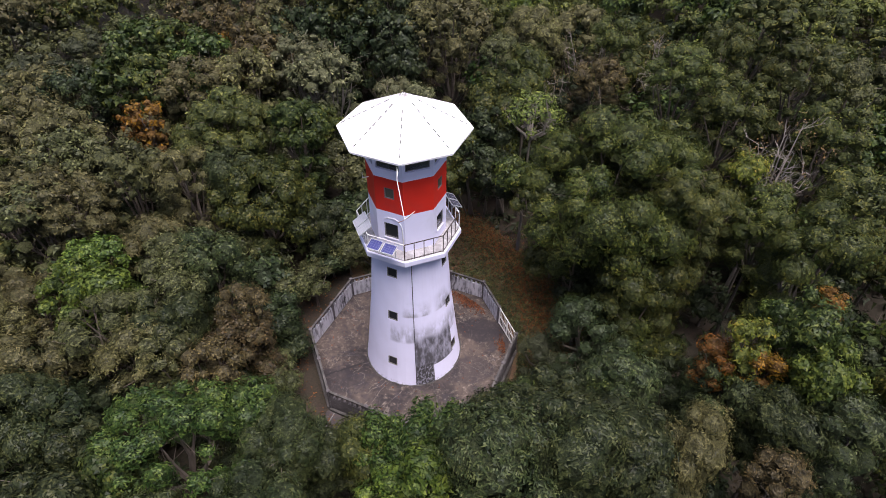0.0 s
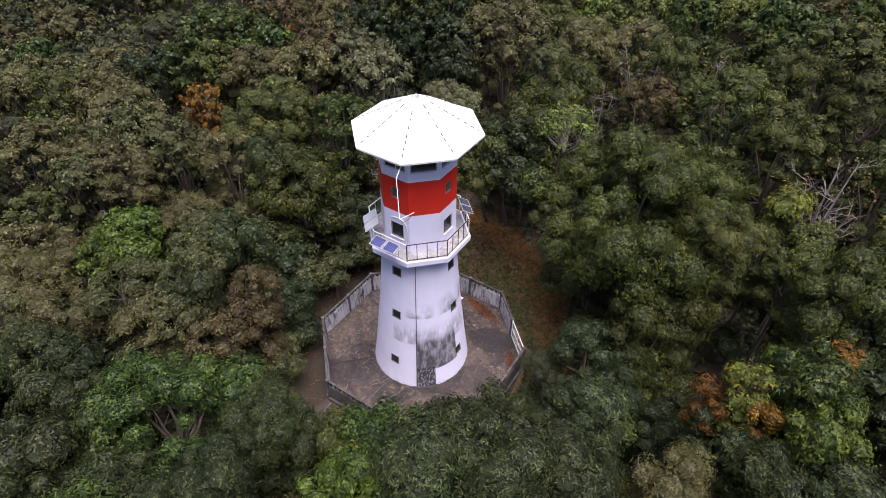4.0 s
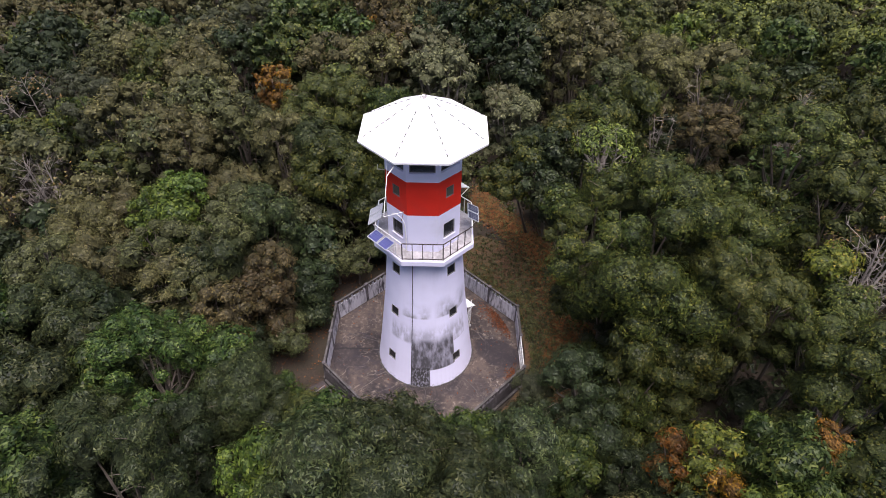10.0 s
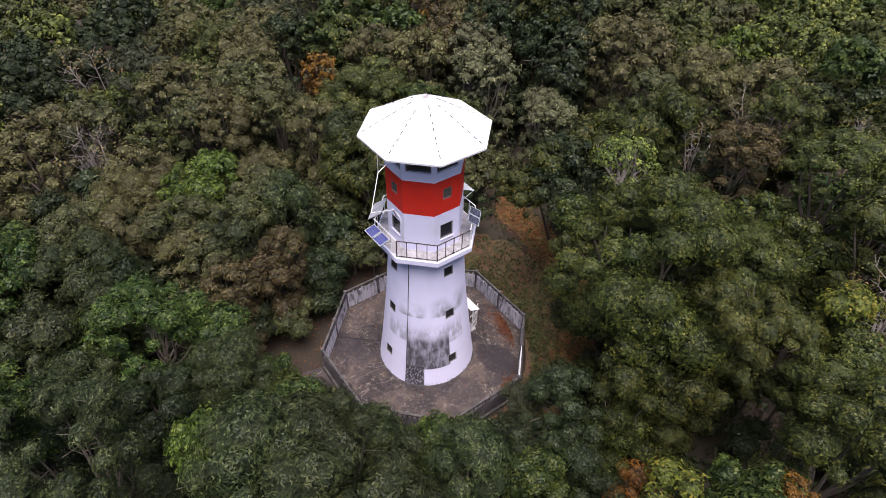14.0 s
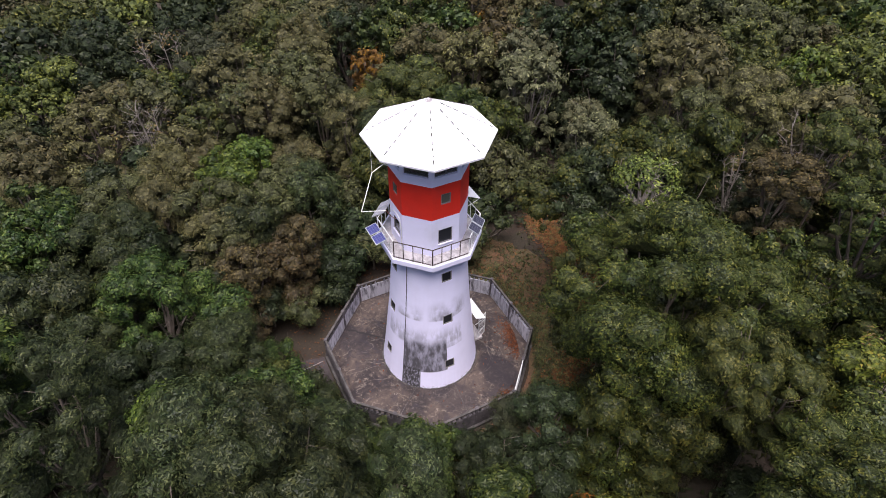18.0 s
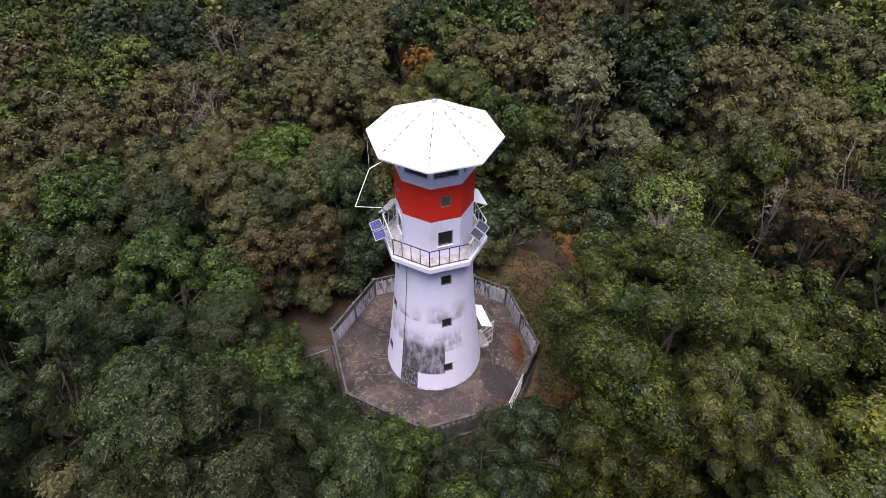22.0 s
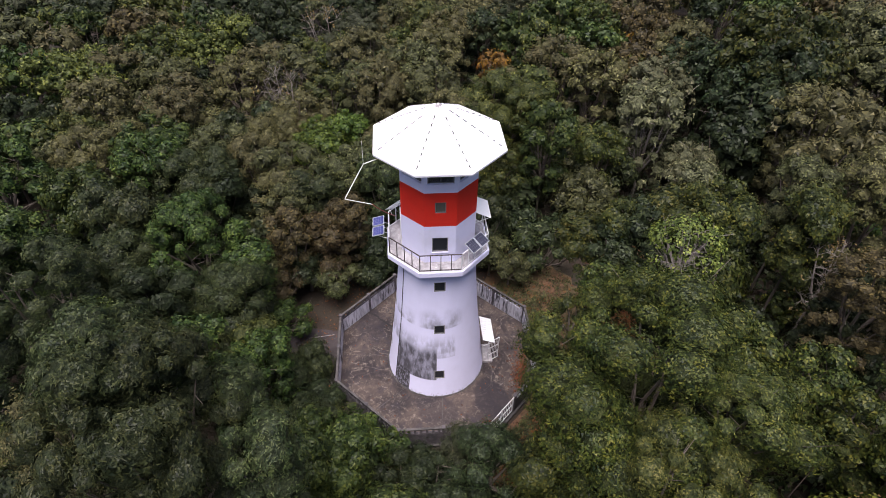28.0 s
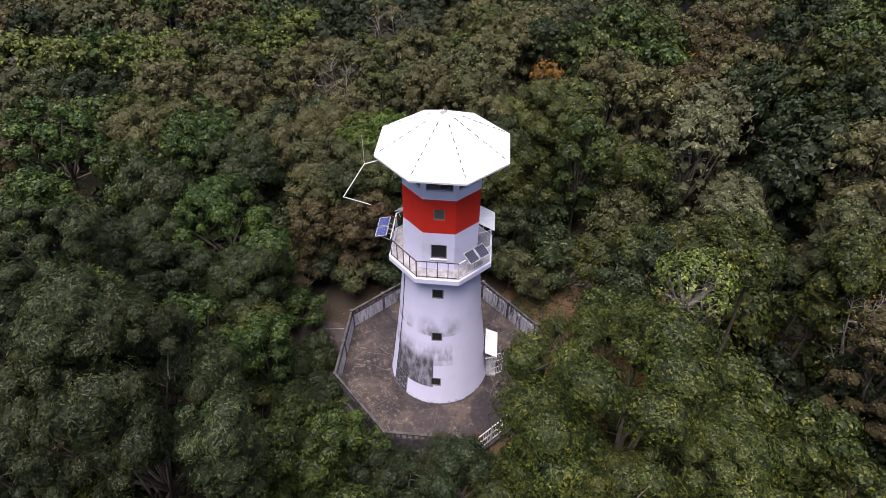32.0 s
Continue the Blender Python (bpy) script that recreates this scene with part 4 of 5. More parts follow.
def leaves_at(p, d, kind, grow):
    """A star of pointed leaves at each twig tip: an array of vertices (n, 3, 3)."""
    length, width, count, s, droop, flat = KINDS[kind][:6]
    n = len(p)
    up = np.array([0, 0, 1.0])
    d = unit(d + up * (0.12 + 0.5 * flat))
    ex = unit(np.cross(d, rng.normal(size=(n, 3))))
    ey = np.cross(d, ex)
    out = []
    if grow > 1.2:
        length, width = length * 0.85, width * 1.2
    if grow > 1.9:
        count, width = 4, width * 1.2
    for k in range(count):
        a = rng.random((n, 1)) * math.tau
        lift = 0.02 + 0.25 * (1 - flat) * rng.random((n, 1))
        ax = unit(ex * np.cos(a) + ey * np.sin(a) + d * lift - up * 0.6 * droop * rng.random((n, 1)))
        side = unit(np.cross(d, ax) + rng.normal(size=(n, 3)) * 0.22)
        L = length * grow * (0.65 + 0.6 * rng.random((n, 1)))
        w = width * grow * (0.75 + 0.5 * rng.random((n, 1)))
        base = p + (ex * rng.normal(size=(n, 1)) + ey * rng.normal(size=(n, 1))) * s * grow * 0.3 - ax * L * 0.2 + d * rng.normal(size=(n, 1)) * 0.05 * grow
        out.append(np.stack([base + side * w * 0.62, base - side * w * 0.62, base + ax * L - up * L * droop * 0.35], 1))
    return np.concatenate(out)


def core_of(lc, lr, lod):
    """Dense inner foliage behind the outer leaves of each lobe, with an uneven surface."""
    ball = (ROUND, ROUND, ICO, ICO)[lod]
    parts = []
    for c, r in zip(lc, lr):
        lump = 1 + 0.16 * np.sin(ball @ rng.normal(size=(3, 1)) * 6) + 0.12 * np.sin(ball @ rng.normal(size=(3, 1)) * 10)
        parts.append(c + ball * lump * r * (0.74, 0.76, 0.84, 0.88)[lod] * np.array([1, 1, 0.86]))
    return np.concatenate(parts)


LOD = (1.0, 1.45, 2.5, 3.9)


def crown_leaves(kind, R, deep, lod):
    """All leaves of one crown, with its top at 0.75 R over the origin, and the boughs."""
    lc, lr, ln = crown_lobes(R, kind, deep)
    p, d = rosettes(lc, lr, ln, kind, LOD[lod], -0.45 * R)
    q = leaves_at(p, d, kind, LOD[lod])
    core = core_of(lc, lr, lod)
    lift = np.array([0, 0, np.quantile(q[:, :, 2], 0.996) - R * 0.75])
    return q - lift, core - lift, lc[:: 1 + len(lc) // 14] - lift


def crown_mesh(kind, R, var, deep, lod):
    key = (kind, R, var, deep, lod)
    if key in CROWNS:
        return CROWNS[key]
    q, core, bc = crown_leaves(kind, R, deep, lod)
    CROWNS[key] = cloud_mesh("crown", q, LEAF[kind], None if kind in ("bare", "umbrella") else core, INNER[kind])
    # limbs that reach into the boughs, with side twigs
    thin = kind in ("bare", "umbrella")
    bm = bmesh.new()
    low = Vector((0, 0, -R * (0.75, 1.1, 2.2)[deep]))
    for p in bc:
        e = Vector(p)
        if e.z < low.z + 0.2:
            continue
        knee = low.lerp(e, 0.5) + Vector((0, 0, -0.1 * R)) + Vector(rng.normal(size=3)) * 0.07 * R
        stout = 1.25 if kind == "umbrella" else 1.0
        add_tube(bm, low, knee, stout * min(0.11, 0.055 * R ** 0.7), stout * min(0.07, 0.035 * R ** 0.7), 5, False)
        add_tube(bm, knee, e, stout * min(0.07, 0.035 * R ** 0.7), 0.018, 5, False)
        for _ in range(9 if thin else 3):
            w = Vector(rng.normal(size=3)).normalized()
            w.z = abs(w.z)
            s = knee.lerp(e, float(rng.random()))
            f = s + w * R * (0.25 + 0.25 * float(rng.random()))
            add_tube(bm, s, f, 0.022, 0.007, 4, False)
            if kind == "bare":
                for _ in range(3):
                    w2 = (w + Vector(rng.normal(size=3)) * 0.6).normalized()
                    g2 = s.lerp(f, 0.4 + 0.5 * float(rng.random()))
                    add_tube(bm, g2, g2 + w2 * R * 0.22, 0.011, 0.005, 3, False)
    me = bpy.data.meshes.new("branchwork")
    bm.to_mesh(me)
    bm.free()
    me.materials.append(PALE_BARK if kind in ("bare", "umbrella", "pale") else BARK)
    BRANCHES[key] = me
    return CROWNS[key]


def trunk_mesh(pale):
    if pale not in TRUNKS:
        bm = bmesh.new()
        last = Vector((0, 0, 0))
        for i, (r0, r1) in enumerate(((0.2, 0.13), (0.13, 0.11), (0.11, 0.09))):
            nxt = Vector((rng.normal() * 0.06, rng.normal() * 0.06, (i + 1) / 3)) if i < 2 else Vector((0, 0, 1))
            add_tube(bm, last, nxt, r0, r1, 8, False)
            last = nxt
        me = bpy.data.meshes.new("trunk")
        bm.to_mesh(me)
        bm.free()
        me.materials.append(PALE_BARK if pale else BARK)
        TRUNKS[pale] = me
    return TRUNKS[pale]


BINS = (0.7, 1.1, 1.5, 1.9, 2.4, 3.0, 3.8, 5.0)
made = [0]
STANDING = []
TOPS = []


def tree(x, y, top, R, kind, coarse=0):
    """A tree whose crown reaches the height top and the radius R."""
    b = min(BINS, key=lambda v: abs(v - R))
    made[0] += 1
    gz = ground_z(x, y)
    deep = 2 if top - gz > 3.6 * R else int(top - gz > 2.3 * R)
    over_path = 0.3 < x < 8 and 2 < y < 13 and R < 2.5
    if over_path:
        deep = 0 if kind == "umbrella" else min(deep, 1)
    off = math.hypot(x - 9, y + 13)
    lod = min(2, (0 if off < 19 else 1 if off < 36 else 2) + coarse)
    var = made[0] % 3 if lod == 0 and b > 1.4 else made[0] % 2
    me = crown_mesh(kind, b, var, deep, lod)
    s = 1.08 * R / b
    low = top < 4.6
    fx, fy = ((x + 3.2, y + 0.5) if y < 7 else (x + 1.2, max(y, 13.3))) if over_path and kind != "umbrella" and top > 5 else (x, y)
    gz = ground_z(fx, fy)
    ob = thing("shrub" if low else "tree", LABELS[kind].replace("tree", "shrub") if low else LABELS[kind], "shrub" if low else "tree", "trees of the wood", at=(fx, fy, gz))
    turn = random.uniform(0, 360)
    zc = top - gz - 0.75 * R
    wide = random.uniform(0.9, 1.12)
    cr = new("crown", me)
    cr.parent = ob
    cr.matrix_basis = pose(x - fx, y - fy, zc, 0, 0, turn) @ Matrix.Diagonal((s * wide, s / wide, s, 1))
    br = new("branchwork", BRANCHES[(kind, b, var, deep, lod)])
    br.parent = ob
    br.matrix_basis = cr.matrix_basis.copy()
    tk = new("trunk", trunk_mesh(kind in ("bare", "umbrella", "pale")))
    tk.parent = ob
    h = max(0.3, zc - (0.75, 1.1, 2.2)[deep] * R) + 0.1
    k = 0.35 + 0.2 * R if kind != "young" else 0.22
    lean = Matrix.Identity(4)
    lean[0][2], lean[1][2] = (x - fx) / (h + 0.1), (y - fy) / (h + 0.1)
    tk.matrix_basis = pose(0, 0, -0.1) @ lean @ pose(0, 0, 0, 0, 0, turn) @ Matrix.Diagonal((k, k, h + 0.1, 1))
    STANDING.append((x, y, R))
    TOPS.append((x, y, top))
    return ob


# ---- the wood ----
tree(11.6, 4, 13.1, 5, "giant")
tree(5.5, -14.2, 14.2, 3.5, "lance")
tree(5.6, -7, 5.4, 1.3, "broad")
tree(4.4, -8.5, 5.5, 1.2, "broad")
tree(2.8, -8.7, 4.2, 1.2, "lance")
tree(6.8, -8, 6, 1.3, "broad")
tree(-8.9, -10.8, 9.2, 2.9, "broad")
tree(-2.6, -17.2, 13.1, 2.3, "lance")
tree(-24.3, 24.7, 10.3, 2.8, "broad")
tree(-19, 21.2, 8.8, 2.7, "fine")
tree(-10.5, 24.5, 9.5, 2.8, "pale")
tree(-14.9, 30.9, 10, 2.8, "fine")
tree(-9.9, 29.7, 10.7, 2.9, "dark")
tree(-4.8, 27.6, 10.7, 2.8, "dark")
tree(-22.1, 16.2, 7.1, 1.1, "russet")
tree(-18.2, 28.4, 8.6, 0.7, "russet")
tree(-14.9, 25.8, 8.3, 1.2, "yellow")
tree(-13.9, 12.3, 9.9, 3.1, "feather")
tree(-8.7, 12.9, 9.7, 2, "broad")
tree(-15.1, 8.3, 8.4, 2.1, "fine")
tree(-19.9, 9.4, 8.3, 2.5, "olive")
tree(-24.1, 9.9, 8.7, 2.7, "olive")
tree(-29.8, 15.7, 8.1, 2.5, "fine")
tree(-10.1, 7.9, 7.9, 3.3, "mango")
tree(-6.2, 7, 5.4, 1.5, "lance")
tree(-21.2, 5.8, 7.6, 2.2, "fine")
tree(-23.9, 5.1, 7.8, 2, "olive")
tree(-19.9, 2.4, 5.8, 0.8, "bright")
tree(-16.8, -0.7, 6.6, 1.3, "bright")
tree(-15.8, 3.6, 6.6, 2.1, "fine")
tree(-11.6, 1.6, 7.1, 2, "lance")
tree(-13.2, -0.7, 6.8, 1.8, "olive")
tree(-21.9, -0.4, 5.1, 2.3, "fine")
tree(-15.4, -3.7, 6.9, 2.4, "olive")
tree(-18, -5.8, 6.9, 2, "fine")
tree(-12.1, -4.8, 6.4, 1.6, "olive")
tree(-8.8, -2, 6.5, 1.4, "brown")
tree(-9.4, -5.6, 6.3, 1.6, "brown")
tree(-7.9, -3.3, 3.4, 1.2, "brown")
tree(-10.9, -11.9, 7.7, 1.5, "broad")
tree(-14.2, -9.7, 6.3, 1.4, "lance")
tree(-16.5, -9.5, 6.3, 1.4, "lance")
tree(-6.6, -8.6, 7.2, 1.3, "broad")
tree(12.3, 24, 12.2, 2.6, "fine")
tree(8.1, 22.5, 12.7, 2.5, "fine")
tree(12.3, 16, 11.6, 1.8, "brown")
tree(18.1, 21.7, 11, 1.5, "bare")
tree(20.2, 15.3, 14.4, 1.8, "feather")
tree(25.5, 22.3, 13.8, 2.5, "feather")
tree(29.2, 22, 13.9, 2.9, "feather")
tree(17.4, 14.3, 13.2, 2.3, "feather")
tree(20, 11.4, 12.4, 2.1, "feather")
tree(25.2, 13.7, 13.7, 2.6, "feather")
tree(28, 12.7, 13.2, 2.1, "olive")
tree(20.7, 5.4, 13, 2.4, "bare")
tree(25, 8.5, 12.2, 2, "feather")
tree(19.8, -1.7, 12.2, 2.3, "mango")
tree(23.9, 2.7, 11.6, 1.7, "feather")
tree(15.7, -5.8, 10.6, 0.4, "bright")
tree(17.5, -6.4, 11.9, 0.6, "russet")
tree(16.9, -7, 11.9, 1.7, "broad")
tree(14.4, -7.4, 11, 0.9, "yellow")
tree(13.5, -7.3, 9.7, 0.8, "russet")
tree(15, -8.1, 10, 0.8, "russet")
tree(16.6, -9.1, 11.3, 1.3, "bright")
tree(14.1, -8, 8.8, 1.7, "lance")
tree(15.4, -10.1, 9.8, 1.5, "lance")
tree(17, -10.8, 10.3, 1.6, "lance")
tree(11.7, -10.8, 9.2, 1.5, "fine")
tree(13.9, -12.6, 9.7, 1, "brown")
tree(10, -6.8, 6.2, 1.3, "broad")
tree(12.4, -6.2, 5.7, 1.1, "dark")
tree(4, -13.4, 14.1, 1.15, "lance")
tree(5.6, -14.6, 15.1, 1.4, "lance")
tree(7.4, -14, 13.9, 1.3, "lance")
tree(1.6, -14.8, 13.1, 0.9, "bright")
tree(-1.6, -9.6, 5.9, 1.3, "feather")
tree(-3.5, -9.9, 5.9, 1.3, "lance")
tree(-5.1, -10.9, 6.7, 1.4, "lance")
tree(4.6, 10.2, 11.3, 1.6, "dark")
tree(3.5, 8.8, 9.7, 1.6, "dark")
tree(5, 8, 9.1, 1.7, "dark")
tree(7, 9.3, 12.2, 1.9, "umbrella")
tree(-30.7, 6.4, 8.6, 2.3, "smoke")
tree(-26.2, 2.6, 6.3, 1.8, "feather")
tree(-14.3, 14.5, 9.5, 2.5, "feather")
tree(-12.1, 8.6, 8.3, 1.9, "lance")
tree(-24.6, 21.8, 9.3, 3, "broad")
tree(-31.1, 20.4, 8.5, 3.1, "fine")
tree(-37.3, 17.6, 7.8, 2.7, "fine")
tree(-15, 22.3, 9.1, 2.4, "fine")
tree(-32.7, 1.4, 6.2, 2.6, "olive")
tree(-36.1, -0.4, 5.6, 2.6, "fine")
tree(-17.1, -8.5, 7.1, 1.8, "lance")
tree(-18.6, -10.8, 7, 1.8, "lance")
tree(-12.7, -13.7, 8.5, 1.7, "lance")
tree(-9.5, -14.8, 7.8, 1.4, "dark")
tree(-12.5, -2.9, 6.8, 2, "lance")
tree(-13.7, 1.4, 7, 2.1, "olive")
tree(-37.2, 9.7, 6.9, 2.5, "smoke")
tree(-46.1, 4.4, 7.4, 3, "dark")
tree(-39.3, 7, 7.2, 2.6, "bare")
tree(-33.7, 15.8, 7.9, 2.7, "feather")
tree(-28.5, 20.1, 8.4, 2.7, "dark")
tree(-27.3, 6.7, 8.8, 2.7, "fine")
tree(-25.1, 12, 8.8, 2.8, "fine")
tree(-28.3, -10.2, 6.7, 2.3, "fine")
tree(-21.8, -11.7, 7.6, 2.6, "broad")
tree(-20.2, -7.4, 7.1, 2.1, "olive")
tree(-23.4, -2.6, 5.4, 2.4, "fine")
tree(-13.4, -15, 8.5, 1.7, "lance")
tree(-8.5, -14.4, 8.4, 1.7, "lance")
tree(-15.7, -8.6, 6.5, 1.7, "dark")
tree(-13.4, -4.6, 6.6, 2, "fine")
tree(-18.9, 24.9, 9.2, 2.8, "broad")
tree(-22.4, 21.7, 9, 2.5, "feather")
tree(-15.1, 25.9, 9.1, 2.9, "brown")
tree(-8.4, 17.9, 6.7, 2.1, "mango")
tree(-8, 22, 9.2, 2.4, "pale")
tree(-0.9, 19.5, 7.7, 1.6, "pale")
tree(1.9, 26.6, 12.3, 3.3, "fine")
tree(-2.7, 26, 10.8, 2.1, "dark")
tree(-4.1, 29.7, 12.7, 2.4, "dark")
tree(1.1, 41.3, 10.6, 3.4, "olive")
tree(9.2, 32.8, 10.9, 1.9, "bright")
tree(4.6, 43.2, 9.7, 2.9, "olive")
tree(12.5, 20.6, 11.9, 2.2, "bare")
tree(6, 12.5, 12.7, 1.9, "mango")
tree(7.6, 17.7, 11.8, 1.6, "mango")
tree(13.9, 20, 12.9, 1.8, "feather")
tree(11.1, 42.4, 9.8, 2.7, "mango")
tree(1.1, 8.4, 8.9, 1.3, "mango")
tree(2.4, 11.3, 10, 1.5, "dark")
tree(14.7, 1.7, 11.8, 1.8, "feather")
tree(11.8, 0.9, 10.5, 1.7, "mango")
tree(11.6, -0.6, 7.7, 1.7, "mango")
tree(14.1, 0.5, 7.2, 1.7, "mango")
tree(16.9, 3.2, 9.8, 1.5, "feather")
tree(9.5, 2.6, 11.6, 1.3, "mango")
tree(14.2, 5.2, 11.7, 1.4, "feather")
tree(6.6, 3.6, 9.6, 1.1, "mango")
tree(5.9, 5.9, 9.9, 1.2, "mango")
tree(11.7, 18.4, 9.2, 2, "dark")
tree(14.1, 10.3, 10.8, 1.4, "young")
tree(16, 10.1, 10.4, 1.1, "young")
tree(18.6, 4.9, 11.1, 1.1, "yellow")
tree(18, 12, 8.5, 1.6, "mango")
tree(18.8, 1.4, 10.3, 1.5, "feather")
tree(19.8, 3.5, 10.3, 1.2, "feather")
tree(-44.8, -3.6, 6.4, 2.6, "broad")
tree(-43, -9.5, 5.9, 3.1, "mango")
tree(-31, -15, 7.3, 2.5, "fine")
tree(-23, -13.6, 7.4, 2.1, "fine")
tree(-33.8, -3.3, 5.6, 3, "fine")
tree(-29.7, -0.5, 5.9, 2.8, "bare")
tree(-25.3, -0.2, 5.6, 2.7, "fine")
tree(-54.9, -13.7, 6.5, 3.4, "dark")
tree(-43.5, 2.9, 7.4, 3.4, "dark")
tree(-17.4, -16.4, 7.7, 2.5, "broad")
tree(-18.5, 1.5, 6.6, 1.9, "bright")
tree(-22.7, 6, 8.1, 2.7, "fine")
tree(-5.9, 31.6, 13.8, 3.9, "mango")
tree(-12.4, 29.6, 9.7, 2.3, "dark")
tree(-3.6, 42, 12, 3.2, "dark")
tree(-17, 30.2, 10, 2.5, "brown")
tree(-22.9, 27.4, 9.6, 3.1, "mango")
tree(-9, -3, 5.7, 1.7, "brown")
tree(-21.5, -21.6, 9.3, 3.2, "broad")
tree(-39, -20.7, 7.4, 3, "broad")
tree(-46.2, -27.5, 7.6, 3.2, "dark")
tree(-49.4, -15.4, 6.5, 3.6, "broad")
tree(-22.5, -16.2, 7.6, 2.2, "fine")
tree(-19.5, -12.2, 7.6, 2.2, "broad")
tree(-5.8, -18, 13.2, 1.5, "broad")
tree(-8.1, -17.3, 8.6, 1.8, "dark")
tree(-5.4, -13.6, 8.1, 2, "dark")
tree(-4.7, -9.9, 7.5, 1.8, "lance")
tree(3.9, -14.7, 14.7, 2, "lance")
tree(1.9, -11.9, 11.0, 1.5, "broad")
tree(-0.4, -9.6, 6.2, 1.6, "broad")
tree(4.8, -10.8, 10.8, 1.2, "lance")
tree(8.4, -10.6, 12.2, 1.4, "lance")
tree(6.4, -9.5, 7.2, 1.5, "broad")
tree(-5.5, -7.4, 2.9, 1.5, "broad")
tree(-18.6, -0.5, 6.6, 2.1, "bright")
tree(-8.1, 31.5, 13.4, 3.2, "mango")
tree(-18.8, 40.2, 12, 3.3, "dark")
tree(-21.7, 31.7, 10.5, 2.9, "brown")
tree(-21, 16, 7.8, 1.2, "russet")
tree(-12.5, 13.3, 9.4, 2.4, "feather")
tree(-9.6, 23, 8.9, 2.2, "pale")
tree(4.9, 11.5, 12.1, 2.1, "mango")
tree(2.6, 9.5, 10.3, 1.2, "mango")
tree(2.2, 7.9, 8.8, 1.1, "young")
tree(-0.3, 26.9, 11.7, 2, "fine")
tree(-2.4, 20.5, 7.6, 1.8, "pale")
tree(-2.5, 24.3, 9.3, 2.1, "dark")
tree(5.7, 19.3, 11.9, 1.6, "olive")
tree(9.6, 17.8, 10, 1.5, "bare")
tree(7.4, 2.7, 6.2, 1.1, "mango")
tree(12, 8.6, 10.8, 1.2, "mango")
tree(12.3, 5.4, 8.7, 1.7, "mango")
tree(11.4, 3.2, 7.1, 1.3, "mango")
tree(4, -6.2, 3.0, 1.2, "bright")
tree(2.7, -7.7, 3.1, 1, "lance")
tree(5.7, -5.1, 3.0, 0.9, "broad")
tree(0.6, -14.7, 11.6, 1, "bright")
tree(11.4, 16.6, 8.4, 1.5, "dark")

# trodden path of dry grass from the terrace into the wood
PATHWAY = ((7.6, -0.6), (7.9, 2.2), (7.9, 4.4), (7.2, 6.3), (6.2, 8.1), (4.9, 10.1), (3.5, 11.7), (2.0, 12.7), (0.3, 14.0), (-1.8, 14.6), (-2.6, 18.0))
bm = bmesh.new()
rows = []
trod = random.Random(12)
line = [Vector(p).lerp(Vector(q), k / 8) for p, q in zip(PATHWAY, PATHWAY[1:]) for k in range(8)]
for i, p in enumerate(line[:-1]):
    side = (line[i + 1] - p).orthogonal().normalized()
    wide = 2.2 - 0.012 * i
    row = []
    for k in range(-4, 5):
        v = p + side * (k / 4 * wide * (1 + trod.uniform(-0.2, 0.2)))
        row.append(bm.verts.new((v.x, v.y, ground_z(v.x, v.y) + (0.05 if abs(k) < 4 else -0.08) + trod.uniform(-0.012, 0.012))))
    rows.append(row)
for a, b in zip(rows, rows[1:]):
    for k in range(8):
        bm.faces.new((a[k], a[k + 1], b[k + 1], b[k]))
# the clearing that the path starts from, round the back of the terrace
grid = []
for a in range(66, 222, 3):
    row = []
    for k in range(8):
        v = pol(a + trod.uniform(-0.6, 0.6), 6.1 + k * 0.85 + (trod.uniform(-0.3, 0.3) if k else 0))
        edge_row = k == 7 or a in (66, 219)
        row.append(bm.verts.new((v.x, v.y, ground_z(v.x, v.y) + (-0.08 if edge_row else 0.035 + trod.uniform(-0.01, 0.01)))))
    grid.append(row)
for a, b in zip(grid, grid[1:]):
    for k in range(7):
        bm.faces.new((a[k], a[k + 1], b[k + 1], b[k]))
tagged(part("path", bm, TRODDEN, None), "trodden path and clearing of dry olive grass and brown leaves", "path", kind="structure")

# low trees and shrubs close to the terrace; dark kinds also paint the giant's shade
tree(7.3, -2.4, 3.8, 1.3, "smoke")
tree(9.4, -2, 6, 1.8, "dark")
tree(8.6, -4.4, 4.6, 1.5, "dark")
tree(10.6, -4.2, 5.2, 1.6, "dark")
tree(-7.6, -7, 3.2, 1.5, "brown")
tree(-7, -9.2, 4.2, 1.8, "dark")
tree(-8.8, -5, 3.2, 1.5, "dark")
tree(0.4, -10.6, 3.6, 1.7, "lance")
tree(2.6, -10.2, 3.8, 1.7, "feather")
tree(7.4, -5.6, 3.6, 1.5, "dark")
tree(9.7, 0.6, 3.9, 1.5, "mango")
tree(10.1, 3.0, 4.4, 1.6, "dark")
tree(9.9, 5.4, 4.5, 1.6, "mango")
tree(9.3, 7.9, 4.6, 1.6, "dark")
tree(11.6, -0.6, 5.2, 1.9, "mango")
tree(12.3, 1.8, 5.6, 1.8, "dark")
tree(10.3, -1.5, 2.4, 1.3, "dark")
tree(11.9, -2.7, 2.4, 1.4, "mango")
tree(13.2, -4.3, 2.6, 1.4, "dark")
tree(14.6, -3.0, 2.6, 1.5, "dark")
tree(12.4, -5.6, 2.4, 1.3, "dark")
tree(6.0, -5.4, 2.2, 1.2, "brown")

CANOPY = np.array(TOPS)


def wood_height(x, y):
    """The height of the canopy at a place, from the tall trees round it."""
    d2 = (CANOPY[:, 0] - x) ** 2 + (CANOPY[:, 1] - y) ** 2 + 1
    i = np.argsort(d2)[:5]
    return float(np.sum(CANOPY[i, 2] / d2[i]) / np.sum(1 / d2[i]))


